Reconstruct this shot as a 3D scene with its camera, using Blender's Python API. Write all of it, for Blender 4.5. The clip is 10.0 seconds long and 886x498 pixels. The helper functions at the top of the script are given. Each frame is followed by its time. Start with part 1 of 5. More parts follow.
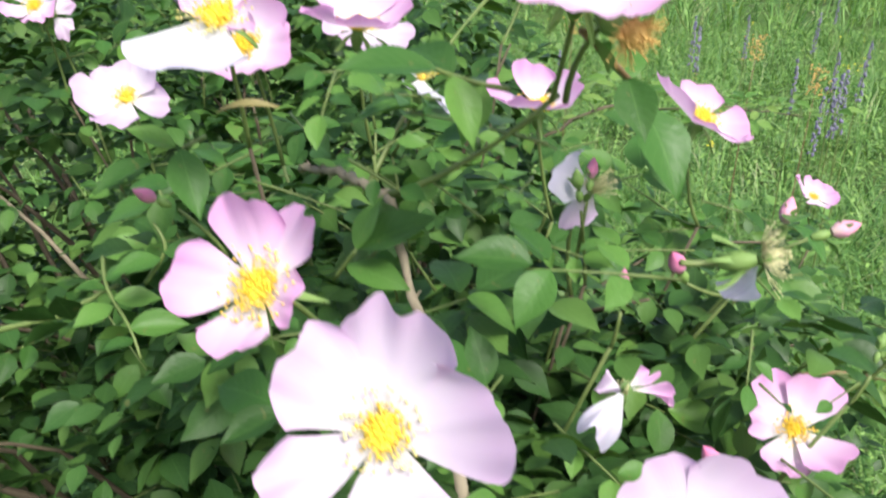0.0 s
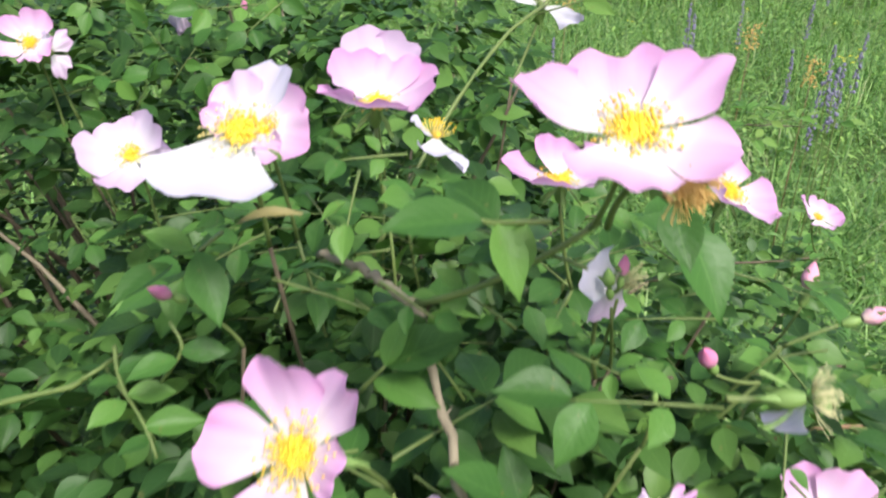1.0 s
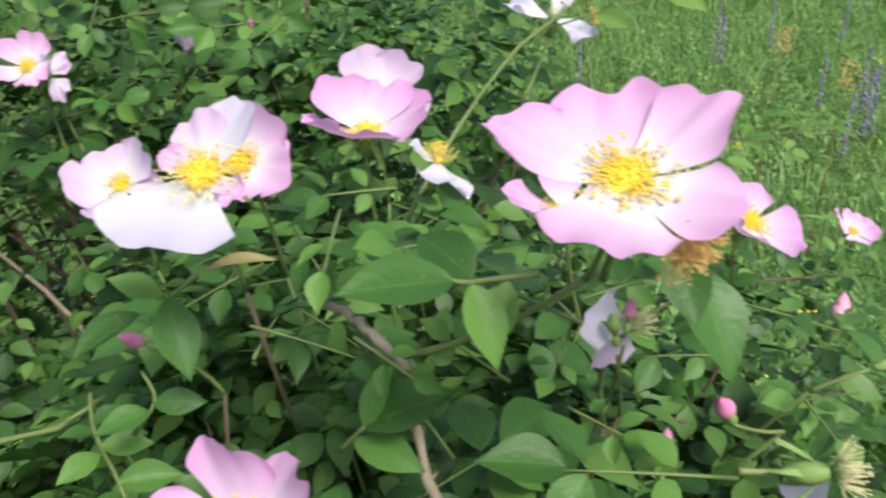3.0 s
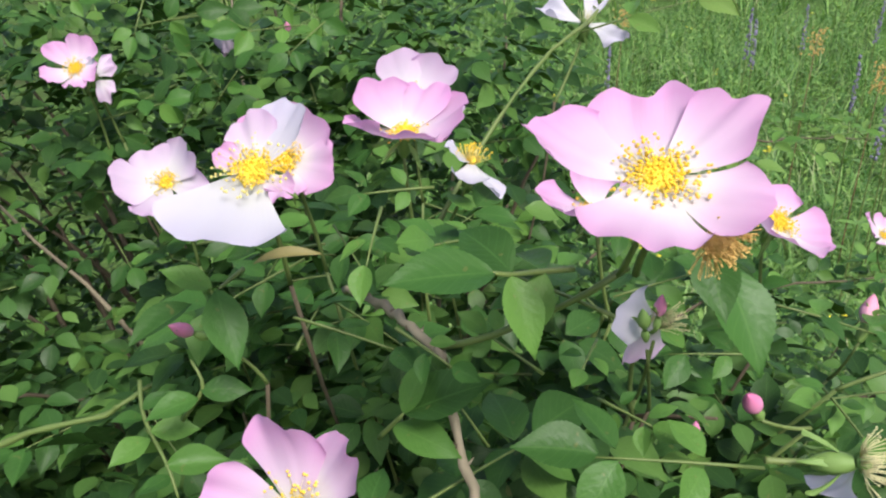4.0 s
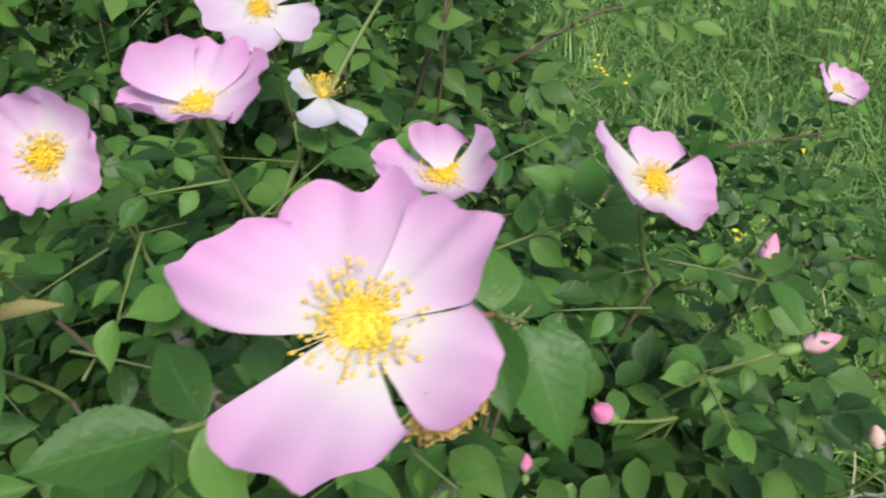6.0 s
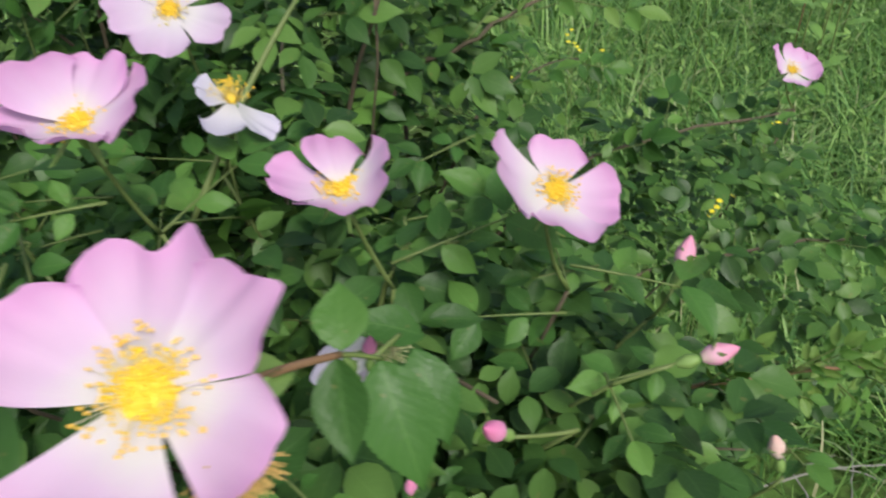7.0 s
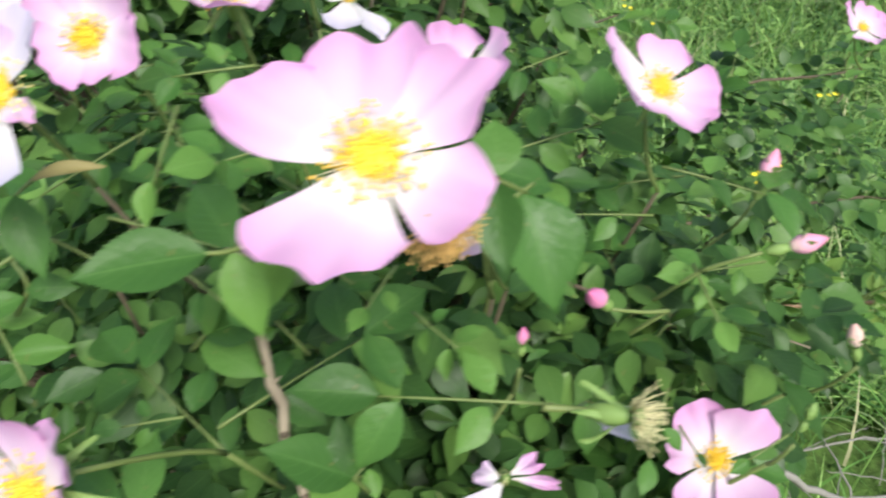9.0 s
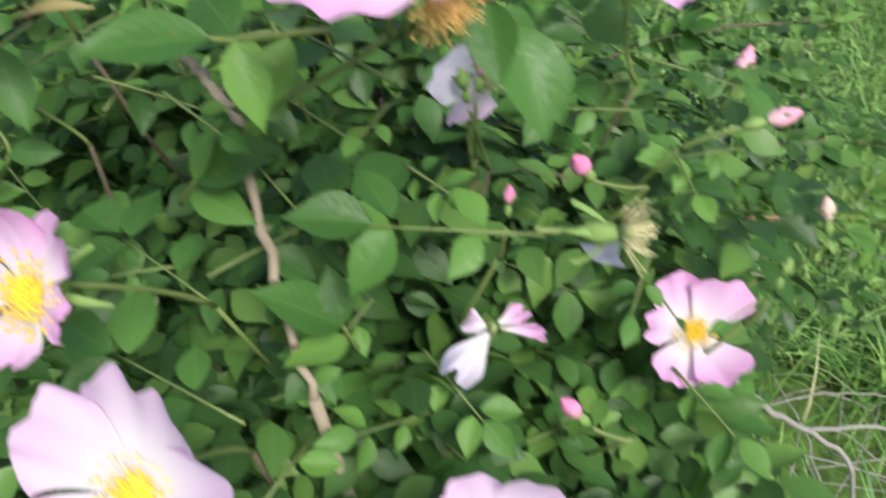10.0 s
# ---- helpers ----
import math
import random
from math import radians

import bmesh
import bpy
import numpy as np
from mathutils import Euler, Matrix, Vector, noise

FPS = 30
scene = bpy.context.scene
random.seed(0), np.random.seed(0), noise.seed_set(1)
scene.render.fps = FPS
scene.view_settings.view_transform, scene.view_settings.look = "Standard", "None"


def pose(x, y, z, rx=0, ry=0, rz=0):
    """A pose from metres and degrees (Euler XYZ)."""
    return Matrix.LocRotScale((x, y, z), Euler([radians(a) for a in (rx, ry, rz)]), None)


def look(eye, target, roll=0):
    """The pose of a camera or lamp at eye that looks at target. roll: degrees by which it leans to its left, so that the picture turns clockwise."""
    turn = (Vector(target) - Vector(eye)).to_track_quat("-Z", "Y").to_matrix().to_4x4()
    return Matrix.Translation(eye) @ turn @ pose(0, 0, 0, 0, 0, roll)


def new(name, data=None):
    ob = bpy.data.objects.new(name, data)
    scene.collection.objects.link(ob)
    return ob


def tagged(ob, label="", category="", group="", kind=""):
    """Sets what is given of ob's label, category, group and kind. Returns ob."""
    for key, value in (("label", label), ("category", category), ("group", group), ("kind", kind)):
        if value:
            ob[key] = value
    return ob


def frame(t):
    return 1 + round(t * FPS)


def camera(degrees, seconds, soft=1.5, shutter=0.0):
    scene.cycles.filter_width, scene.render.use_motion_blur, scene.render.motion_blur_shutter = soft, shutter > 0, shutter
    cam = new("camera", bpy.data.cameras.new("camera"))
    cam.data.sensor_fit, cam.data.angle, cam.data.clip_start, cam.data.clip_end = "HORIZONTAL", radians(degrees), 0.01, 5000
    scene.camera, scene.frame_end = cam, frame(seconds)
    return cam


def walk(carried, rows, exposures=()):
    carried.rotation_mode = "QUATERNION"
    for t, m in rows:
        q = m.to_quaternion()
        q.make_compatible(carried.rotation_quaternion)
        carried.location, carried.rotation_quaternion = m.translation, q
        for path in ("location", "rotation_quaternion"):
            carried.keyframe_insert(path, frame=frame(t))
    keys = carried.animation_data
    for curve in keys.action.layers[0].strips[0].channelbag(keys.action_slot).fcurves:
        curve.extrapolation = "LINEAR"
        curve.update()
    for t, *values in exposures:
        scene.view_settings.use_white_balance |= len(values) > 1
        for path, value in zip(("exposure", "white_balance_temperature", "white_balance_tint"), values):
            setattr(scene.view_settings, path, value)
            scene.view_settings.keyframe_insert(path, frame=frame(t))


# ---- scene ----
cam = camera(57.0, 10.0, soft=2.2, shutter=0.75)
PATH = [
    (0, (0.04618, 0.03834, 0.92240), (-0.0619, 1.8743, 0.1366), 0.9),
    (0.5, (0.03674, 0.03903, 0.94095), (-0.0578, 1.8806, 0.1665), 1.2),
    (1, (0.03127, 0.06266, 0.95666), (-0.0453, 1.8753, 0.1150), 1.3),
    (1.5, (0.04164, 0.08086, 0.96302), (-0.0702, 1.8906, 0.1191), 0.5),
    (2, (0.04296, 0.08588, 0.96314), (-0.0882, 1.8918, 0.1137), 0.3),
    (2.5, (0.04607, 0.08663, 0.96559), (-0.0730, 1.8972, 0.1243), -0.5),
    (3, (0.04281, 0.08705, 0.95887), (-0.1107, 1.8994, 0.1270), -0.1),
    (3.2, (0.03954, 0.08430, 0.95954), (-0.1483, 1.8944, 0.1300), 0.2),
    (4.3, (0.04179, 0.07681, 0.96352), (-0.1762, 1.8850, 0.1371), -0.4),
    (4.5, (0.04614, 0.08578, 0.96790), (-0.1465, 1.8759, 0.0971), -0.3),
    (5, (0.06631, 0.11064, 0.97709), (-0.1434, 1.8093, -0.0575), -2.3),
    (5.5, (0.07403, 0.13401, 0.99105), (-0.1095, 1.7538, -0.1676), -2.0),
    (5.7, (0.08007, 0.14282, 0.98865), (-0.1062, 1.7273, -0.2175), -2.6),
    (6.8, (0.10962, 0.15407, 0.99797), (-0.0566, 1.7032, -0.2561), -3.6),
    (7, (0.11741, 0.16198, 0.99661), (-0.0396, 1.6884, -0.2861), -3.5),
    (7.5, (0.13490, 0.16479, 0.99425), (-0.0227, 1.6800, -0.3017), -4.4),
    (8, (0.14171, 0.15726, 0.98688), (-0.0084, 1.6685, -0.3145), -4.6),
    (8.5, (0.12242, 0.13583, 0.98012), (-0.0452, 1.6271, -0.3420), -2.7),
    (9, (0.09374, 0.12400, 0.98743), (-0.1293, 1.6013, -0.3422), -2.0),
    (9.5, (0.07728, 0.11221, 0.97509), (-0.1323, 1.5839, -0.3629), -0.0),
    (10, (0.08986, 0.09539, 0.96103), (-0.0461, 1.5623, -0.3917), 0.3),

]
walk(cam, [(t, look(eye, target, roll)) for t, eye, target, roll in PATH],
     exposures=((0.0, 1.00), (1.0, 0.93), (2.5, 0.74), (4.5, 0.58), (5.5, 0.46), (7.0, 0.30), (7.5, 0.27), (8.0, 0.26), (8.5, 0.48), (9.0, 0.80), (10.0, 0.80)))

# ---- light ----
world = bpy.data.worlds.new("sky")
scene.world = world
world.use_nodes = True
_bg = world.node_tree.nodes["Background"]
_sky = world.node_tree.nodes.new("ShaderNodeTexSky")
_sky.sky_type, _sky.sun_disc = "NISHITA", False
SUN_UP, SUN_AZ = radians(51), radians(150)
_sky.sun_elevation, _sky.sun_rotation = SUN_UP, SUN_AZ
_sky.air_density, _sky.dust_density = 1.2, 3.0
_bg.inputs["Strength"].default_value = 0.122
world.node_tree.links.new(_sky.outputs[0], _bg.inputs["Color"])
sun = new("sun", bpy.data.lights.new("sun", "SUN"))
sun.data.energy, sun.data.angle, sun.data.color = 3.2, radians(18), (1.0, 0.97, 0.93)
_from = Vector((math.sin(SUN_AZ) * math.cos(SUN_UP), math.cos(SUN_AZ) * math.cos(SUN_UP), math.sin(SUN_UP)))
sun.matrix_world = look(_from * 20, (0, 0, 0))


# ---- materials ----
class Net:
    """Short hand for a material's nodes."""

    def __init__(self, name):
        self.m = bpy.data.materials.new(name)
        self.m.use_nodes = True
        self.t = self.m.node_tree
        self.bsdf = self.t.nodes["Principled BSDF"]
        self.out = self.t.nodes["Material Output"]

    def add(self, kind, **props):
        n = self.t.nodes.new("ShaderNode" + kind)
        for k, v in props.items():
            if k == "operation":
                n.operation = v
            elif k == "data_type":
                n.data_type = v
            elif k == "blend_type":
                n.blend_type = v
            else:
                n.inputs[k].default_value = v
        return n

    def link(self, a, b):
        self.t.links.new(a, b)

    def math(self, op, a, b=None):
        n = self.add("Math", operation=op)
        for i, v in enumerate((a, b)):
            if v is None:
                continue
            if isinstance(v, (int, float)):
                n.inputs[i].default_value = v
            else:
                self.link(v, n.inputs[i])
        return n.outputs[0]

    def ramp(self, fac, stops):
        n = self.add("ValToRGB")
        e = n.color_ramp.elements
        while len(e) < len(stops):
            e.new(0.5)
        for el, (p, c) in zip(e, stops):
            el.position, el.color = p, (*c, 1)
        self.link(fac, n.inputs[0])
        return n.outputs[0]

    def mix(self, fac, a, b, blend="MIX"):
        n = self.add("Mix", data_type="RGBA", blend_type=blend)
        for sock, v in ((n.inputs[0], fac), (n.inputs[6], a), (n.inputs[7], b)):
            if isinstance(v, (int, float)):
                sock.default_value = v
            elif isinstance(v, tuple):
                sock.default_value = (*v, 1)
            else:
                self.link(v, sock)
        return n.outputs[2]

    def noise(self, scale, detail=3.0, coord="Object", stretch=None):
        c = self.add("TexCoord")
        src = c.outputs[coord]
        if stretch:
            mp = self.add("Mapping", Scale=stretch)
            self.link(src, mp.inputs[0])
            src = mp.outputs[0]
        n = self.add("TexNoise", Scale=scale, Detail=detail)
        self.link(src, n.inputs["Vector"])
        return n.outputs[0]

    def bump(self, height, strength, distance):
        b = self.add("Bump", Strength=strength, Distance=distance)
        self.link(height, b.inputs["Height"])
        self.link(b.outputs[0], self.bsdf.inputs["Normal"])
        return b.outputs[0]

    def finish(self, colour, rough=0.6, spec=0.4, see=0.0, see_tint=(1, 1, 1), normal=None):
        """Base colour and roughness; see: the share of light that the thin sheet lets through."""
        if isinstance(colour, tuple):
            self.bsdf.inputs["Base Color"].default_value = (*colour, 1)
        else:
            self.link(colour, self.bsdf.inputs["Base Color"])
        if isinstance(rough, (int, float)):
            self.bsdf.inputs["Roughness"].default_value = rough
        else:
            self.link(rough, self.bsdf.inputs["Roughness"])
        self.bsdf.inputs["Specular IOR Level"].default_value = spec
        if see:
            tr = self.add("BsdfTranslucent")
            tint = self.mix(1.0, colour, see_tint, "MULTIPLY")
            self.link(tint, tr.inputs["Color"])
            if normal:
                self.link(normal, tr.inputs["Normal"])
            mx = self.add("MixShader", Fac=see)
            self.link(self.bsdf.outputs[0], mx.inputs[1])
            self.link(tr.outputs[0], mx.inputs[2])
            self.link(mx.outputs[0], self.out.inputs["Surface"])
        return self.m


def leaf_material(name, dark, mid, light, joined, gloss=0.42, see=0.22):
    n = Net(name)
    if joined:
        rnd = n.add("NewGeometry").outputs["Random Per Island"]
    else:
        rnd = n.add("ObjectInfo").outputs["Random"]
    fresh = (light[0] * 1.12, light[1] * 1.08, light[2] * 1.1)
    base = n.ramp(rnd, [(0.0, dark), (0.52, mid), (0.90, light), (1.0, fresh)])
    blotch = n.noise(70, 4)
    base = n.mix(n.math("MULTIPLY", blotch, 0.55), base, n.mix(0.5, base, light))
    uv = n.add("TexCoord").outputs["UV"]
    sep = n.add("SeparateXYZ")
    n.link(uv, sep.inputs[0])
    u, v = sep.outputs[0], sep.outputs[1]
    side = n.math("ABSOLUTE", n.math("SUBTRACT", v, 0.5))
    mid_rib = n.math("LESS_THAN", side, 0.022)
    lat = n.math("FRACT", n.math("MULTIPLY", n.math("SUBTRACT", u, n.math("MULTIPLY", side, 0.55)), 8.0))
    lat = n.math("LESS_THAN", n.math("ABSOLUTE", n.math("SUBTRACT", lat, 0.5)), 0.055)
    vein = n.math("MAXIMUM", mid_rib, n.math("MULTIPLY", lat, 0.5))
    vein_col = tuple(min(1, 1.5 * c + 0.03) for c in light)
    col = n.mix(n.math("MULTIPLY", vein, 0.13), base, vein_col)
    spot = n.math("GREATER_THAN", n.noise(190, 1), 0.74)
    col = n.mix(n.math("MULTIPLY", spot, 0.35), col, (0.16, 0.14, 0.05))
    wave = n.math("SUBTRACT", u, n.math("MULTIPLY", side, 0.55))
    quilt = n.math("ABSOLUTE", n.math("SINE", n.math("MULTIPLY", wave, 25.13)))
    h = n.math("SUBTRACT", n.noise(260, 3), n.math("MULTIPLY", vein, 0.4))
    h = n.math("ADD", h, n.math("MULTIPLY", quilt, 0.09))
    nor = n.bump(h, 0.34, 0.001)
    rough = n.math("ADD", n.math("MULTIPLY", blotch, 0.25), gloss - 0.12)
    return n.finish(col, rough, 0.2, see, (1.25, 1.3, 0.55), nor)


def petal_material(name, tip, middle, base_col, see=0.42):
    n = Net(name)
    uv = n.add("TexCoord").outputs["UV"]
    sep = n.add("SeparateXYZ")
    n.link(uv, sep.inputs[0])
    mp = n.add("Mapping", Scale=(1.2, 26.0, 1.0))
    n.link(uv, mp.inputs[0])
    streak = n.add("TexNoise", Scale=1.6, Detail=4.0)
    n.link(mp.outputs[0], streak.inputs["Vector"])
    cloud = n.noise(55, 3)
    rnd = n.add("ObjectInfo").outputs["Random"]
    u = n.math("ADD", sep.outputs[0], n.math("MULTIPLY", n.math("SUBTRACT", streak.outputs[0], 0.5), 0.12))
    u = n.math("ADD", u, n.math("MULTIPLY", n.math("SUBTRACT", cloud, 0.5), 0.5))
    u = n.math("ADD", u, n.math("MULTIPLY", n.math("SUBTRACT", rnd, 0.5), 0.22))
    col = n.ramp(u, [(0.18, base_col), (0.46, middle), (0.98, tip)])
    nor = n.bump(streak.outputs[0], 0.1, 0.0006)
    return n.finish(col, 0.62, 0.18, see, (1.0, 0.95, 1.0), nor)


def plain_material(name, a, b, scale, rough=0.7, spec=0.3, bump=0.0, stretch=None, see=0.0):
    n = Net(name)
    f = n.noise(scale, 4, stretch=stretch)
    g = n.noise(scale * 0.17, 2)
    col = n.mix(n.math("MULTIPLY", n.math("ADD", f, g), 0.55), a, b)
    nor = n.bump(f, 0.5, bump) if bump else None
    return n.finish(col, rough, spec, see, (1, 1, 1), nor)


def turf_material():
    """Bare earth and moss between low green turf."""
    n = Net("turf")
    big, small = n.noise(3.0, 3), n.noise(60, 5)
    green = n.mix(small, (0.03, 0.075, 0.015), (0.10, 0.17, 0.04))
    earth = n.mix(small, (0.018, 0.016, 0.009), (0.06, 0.052, 0.028))
    col = n.mix(n.ramp(n.math("ADD", n.math("MULTIPLY", big, 0.7), n.math("MULTIPLY", small, 0.4)), [(0.34, (0, 0, 0)), (0.58, (1, 1, 1))]), earth, green)
    return n.finish(col, 0.95, 0.1, normal=n.bump(small, 0.6, 0.02))


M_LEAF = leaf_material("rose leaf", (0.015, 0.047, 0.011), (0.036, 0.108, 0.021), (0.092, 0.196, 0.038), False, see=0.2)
# the same leaf with its greens lowered: the bush's shade put into colour
M_LEAF_SHADE = leaf_material("rose foliage darkened for shade", (0.009, 0.030, 0.008), (0.025, 0.075, 0.016), (0.078, 0.158, 0.033), True, see=0.14)
M_LEAF_YOUNG = leaf_material("young rose leaf", (0.06, 0.155, 0.030), (0.095, 0.205, 0.042), (0.15, 0.245, 0.060), False, see=0.3)
M_PINK = petal_material("pink petal", (0.72, 0.37, 0.65), (0.75, 0.54, 0.73), (0.77, 0.71, 0.72))
M_BUD = petal_material("bud petal", (0.82, 0.36, 0.52), (0.84, 0.52, 0.64), (0.80, 0.68, 0.56))
M_PALE = petal_material("pale petal", (0.67, 0.47, 0.68), (0.68, 0.57, 0.70), (0.70, 0.66, 0.69))
M_WHITE = petal_material("white petal", (0.62, 0.57, 0.72), (0.66, 0.63, 0.72), (0.70, 0.68, 0.70))
M_FADED = petal_material("faded petal", (0.58, 0.36, 0.32), (0.68, 0.54, 0.46), (0.74, 0.68, 0.56), 0.2)
M_ROSY = petal_material("rosy petal", (0.74, 0.24, 0.46), (0.78, 0.36, 0.56), (0.76, 0.5, 0.5))
M_FILAMENT = plain_material("filament", (0.82, 0.62, 0.12), (0.84, 0.74, 0.34), 300, 0.6, see=0.25)
M_PALE_FILAMENT = plain_material("pale filament", (0.60, 0.56, 0.26), (0.70, 0.66, 0.42), 300, 0.6, see=0.25)
M_ANTHER = plain_material("anther", (0.74, 0.47, 0.02), (0.84, 0.60, 0.06), 700, 0.75)
M_WHITE_FILAMENT = plain_material("white filament", (0.74, 0.66, 0.42), (0.78, 0.72, 0.58), 300, 0.6, see=0.3)
M_OUTER_ANTHER = plain_material("outer anther", (0.80, 0.44, 0.05), (0.88, 0.62, 0.12), 700, 0.75)
M_PALE_ANTHER = plain_material("pale anther", (0.62, 0.52, 0.16), (0.80, 0.70, 0.26), 700, 0.75)
M_PISTIL = plain_material("pistil", (0.68, 0.47, 0.03), (0.78, 0.58, 0.07), 900, 0.7, bump=0.0006)
M_DRY = plain_material("dried stamens", (0.46, 0.25, 0.06), (0.66, 0.47, 0.18), 200, 0.85)
M_SEPAL = plain_material("sepal", (0.10, 0.20, 0.04), (0.20, 0.30, 0.09), 160, 0.55, see=0.1)
M_STEM = plain_material("green stem", (0.07, 0.13, 0.03), (0.15, 0.18, 0.06), 90, 0.5, bump=0.0004)
M_BARK = plain_material("brown cane", (0.075, 0.06, 0.04), (0.33, 0.285, 0.20), 260, 0.8, bump=0.0012, stretch=(1, 1, 0.2))
M_TWIG = plain_material("dark twig", (0.05, 0.04, 0.028), (0.12, 0.095, 0.06), 150, 0.8, bump=0.0008)
M_BRACT = plain_material("dry bract", (0.13, 0.15, 0.045), (0.25, 0.19, 0.08), 180, 0.6, see=0.15)
M_DEAD = plain_material("dead wood", (0.13, 0.125, 0.11), (0.29, 0.28, 0.25), 130, 0.9, bump=0.001)
M_SOIL = turf_material()
M_RED = plain_material("red shoot", (0.16, 0.075, 0.045), (0.20, 0.14, 0.07), 120, 0.5)
M_SAGE = plain_material("sage bloom", (0.12, 0.11, 0.19), (0.25, 0.23, 0.34), 300, 0.8)
M_YELLOW = plain_material("yellow bloom", (0.75, 0.62, 0.02), (0.82, 0.74, 0.05), 300, 0.7, see=0.2)


def grass_material(name, stops):
    n = Net(name)
    col = n.ramp(n.add("NewGeometry").outputs["Random Per Island"], stops)
    patch = n.noise(2.3, 3)
    col = n.mix(n.math("MULTIPLY", patch, 0.35), col, (0.10, 0.21, 0.06))
    return n.finish(col, 0.5, 0.35, 0.25, (1.2, 1.2, 0.6))


M_GRASS = grass_material("grass", [(0.0, (0.028, 0.095, 0.022)), (0.4, (0.105, 0.24, 0.048)), (0.86, (0.28, 0.46, 0.125)), (0.95, (0.30, 0.40, 0.17)), (1.0, (0.42, 0.39, 0.24))])
M_HERB = leaf_material("meadow herb", (0.04, 0.10, 0.03), (0.10, 0.21, 0.05), (0.24, 0.38, 0.10), True)


# ---- mesh helpers ----
def mesh(name, verts, faces, uvs=None, material=None, smooth=True):
    """A mesh from vertices, faces and one uv for each vertex."""
    me = bpy.data.meshes.new(name)
    me.from_pydata([tuple(v) for v in verts], [], [tuple(int(i) for i in f) for f in faces])
    if uvs is not None:
        idx = np.empty(len(me.loops), dtype=np.int32)
        me.loops.foreach_get("vertex_index", idx)
        lay = me.uv_layers.new(name="uv")
        lay.data.foreach_set("uv", np.asarray(uvs, dtype=np.float32)[idx].ravel())
    if smooth:
        me.polygons.foreach_set("use_smooth", np.ones(len(me.polygons), dtype=bool))
    if material:
        me.materials.append(material)
    me.update()
    return me


def quick_mesh(name, verts, quads, uvs, material):
    """The same for large arrays of four-cornered faces."""
    me = bpy.data.meshes.new(name)
    verts, quads = np.asarray(verts, np.float32), np.asarray(quads, np.int32)
    me.vertices.add(len(verts))
    me.vertices.foreach_set("co", verts.ravel())
    me.loops.add(quads.size)
    me.loops.foreach_set("vertex_index", quads.ravel())
    me.polygons.add(len(quads))
    me.polygons.foreach_set("loop_start", np.arange(0, quads.size, 4, dtype=np.int32))
    lay = me.uv_layers.new(name="uv")
    lay.data.foreach_set("uv", np.asarray(uvs, np.float32)[quads.ravel()].ravel())
    me.polygons.foreach_set("use_smooth", np.ones(len(quads), dtype=bool))
    me.materials.append(material)
    me.update(calc_edges=True)
    me.validate()
    return me


def part(name, me, parent=None, m=None, label=""):
    """Links a mesh as one object under a thing or a part."""
    ob = new(name, me)
    if parent:
        ob.parent = parent
    ob.matrix_basis = m or Matrix()
    return tagged(ob, label)


def lumps(chunks):
    """Joins (verts, faces, uvs) chunks."""
    v, f, u, n = [], [], [], 0
    for cv, cf, cu in chunks:
        v.append(cv), u.append(cu)
        f += [tuple(i + n for i in q) for q in cf]
        n += len(cv)
    return np.concatenate(v), f, np.concatenate(u)


def grid_faces(a, b, wrap=False):
    out = []
    for i in range(a - 1):
        for j in range(b if wrap else b - 1):
            k = (j + 1) % b
            out.append((i * b + j, i * b + k, (i + 1) * b + k, (i + 1) * b + j))
    return out


def tube(points, radii, sides=6):
    """A round tapered stem along points."""
    pts = [Vector(p) for p in points]
    verts, uvs = [], []
    side = Vector((0.31, 0.77, 0.55))
    for i, p in enumerate(pts):
        d = (pts[min(i + 1, len(pts) - 1)] - pts[max(i - 1, 0)]).normalized()
        x = (side - d * side.dot(d)).normalized()
        y = d.cross(x)
        for k in range(sides):
            a = 2 * math.pi * k / sides
            verts.append(p + (x * math.cos(a) + y * math.sin(a)) * radii[i])
            uvs.append((i / len(pts), k / sides))
    faces = grid_faces(len(pts), sides, True)
    faces.append(tuple(range(sides))[::-1])
    faces.append(tuple(range(len(verts) - sides, len(verts))))
    return np.array(verts), faces, np.array(uvs)


def arc(a, b, sag, n=9, wobble=0.0, seed=0):
    """Points of a bent stem from a to b; sag: the vector by which its middle is drawn aside."""
    rng = random.Random(seed)
    a, b, sag = Vector(a), Vector(b), Vector(sag)
    out = []
    for i in range(n):
        s = i / (n - 1)
        p = a.lerp(b, s) + sag * (4 * s * (1 - s))
        if 0 < i < n - 1:
            p += Vector((rng.uniform(-1, 1), rng.uniform(-1, 1), rng.uniform(-1, 1))) * wobble
        out.append(p)
    return out


def taper(n, r0, r1):
    return [r0 + (r1 - r0) * i / (n - 1) for i in range(n)]


def blob(centre, radius, squash=1.0, rings=5, sides=7):
    """A small rounded body."""
    verts, uvs = [], []
    for i in range(rings):
        a = math.pi * (i + 0.02) / (rings - 0.96)
        for k in range(sides):
            b = 2 * math.pi * k / sides
            verts.append((centre[0] + radius * math.sin(a) * math.cos(b), centre[1] + radius * math.sin(a) * math.sin(b), centre[2] + radius * squash * math.cos(a)))
            uvs.append((i / rings, k / sides))
    return np.array(verts), grid_faces(rings, sides, True), np.array(uvs)


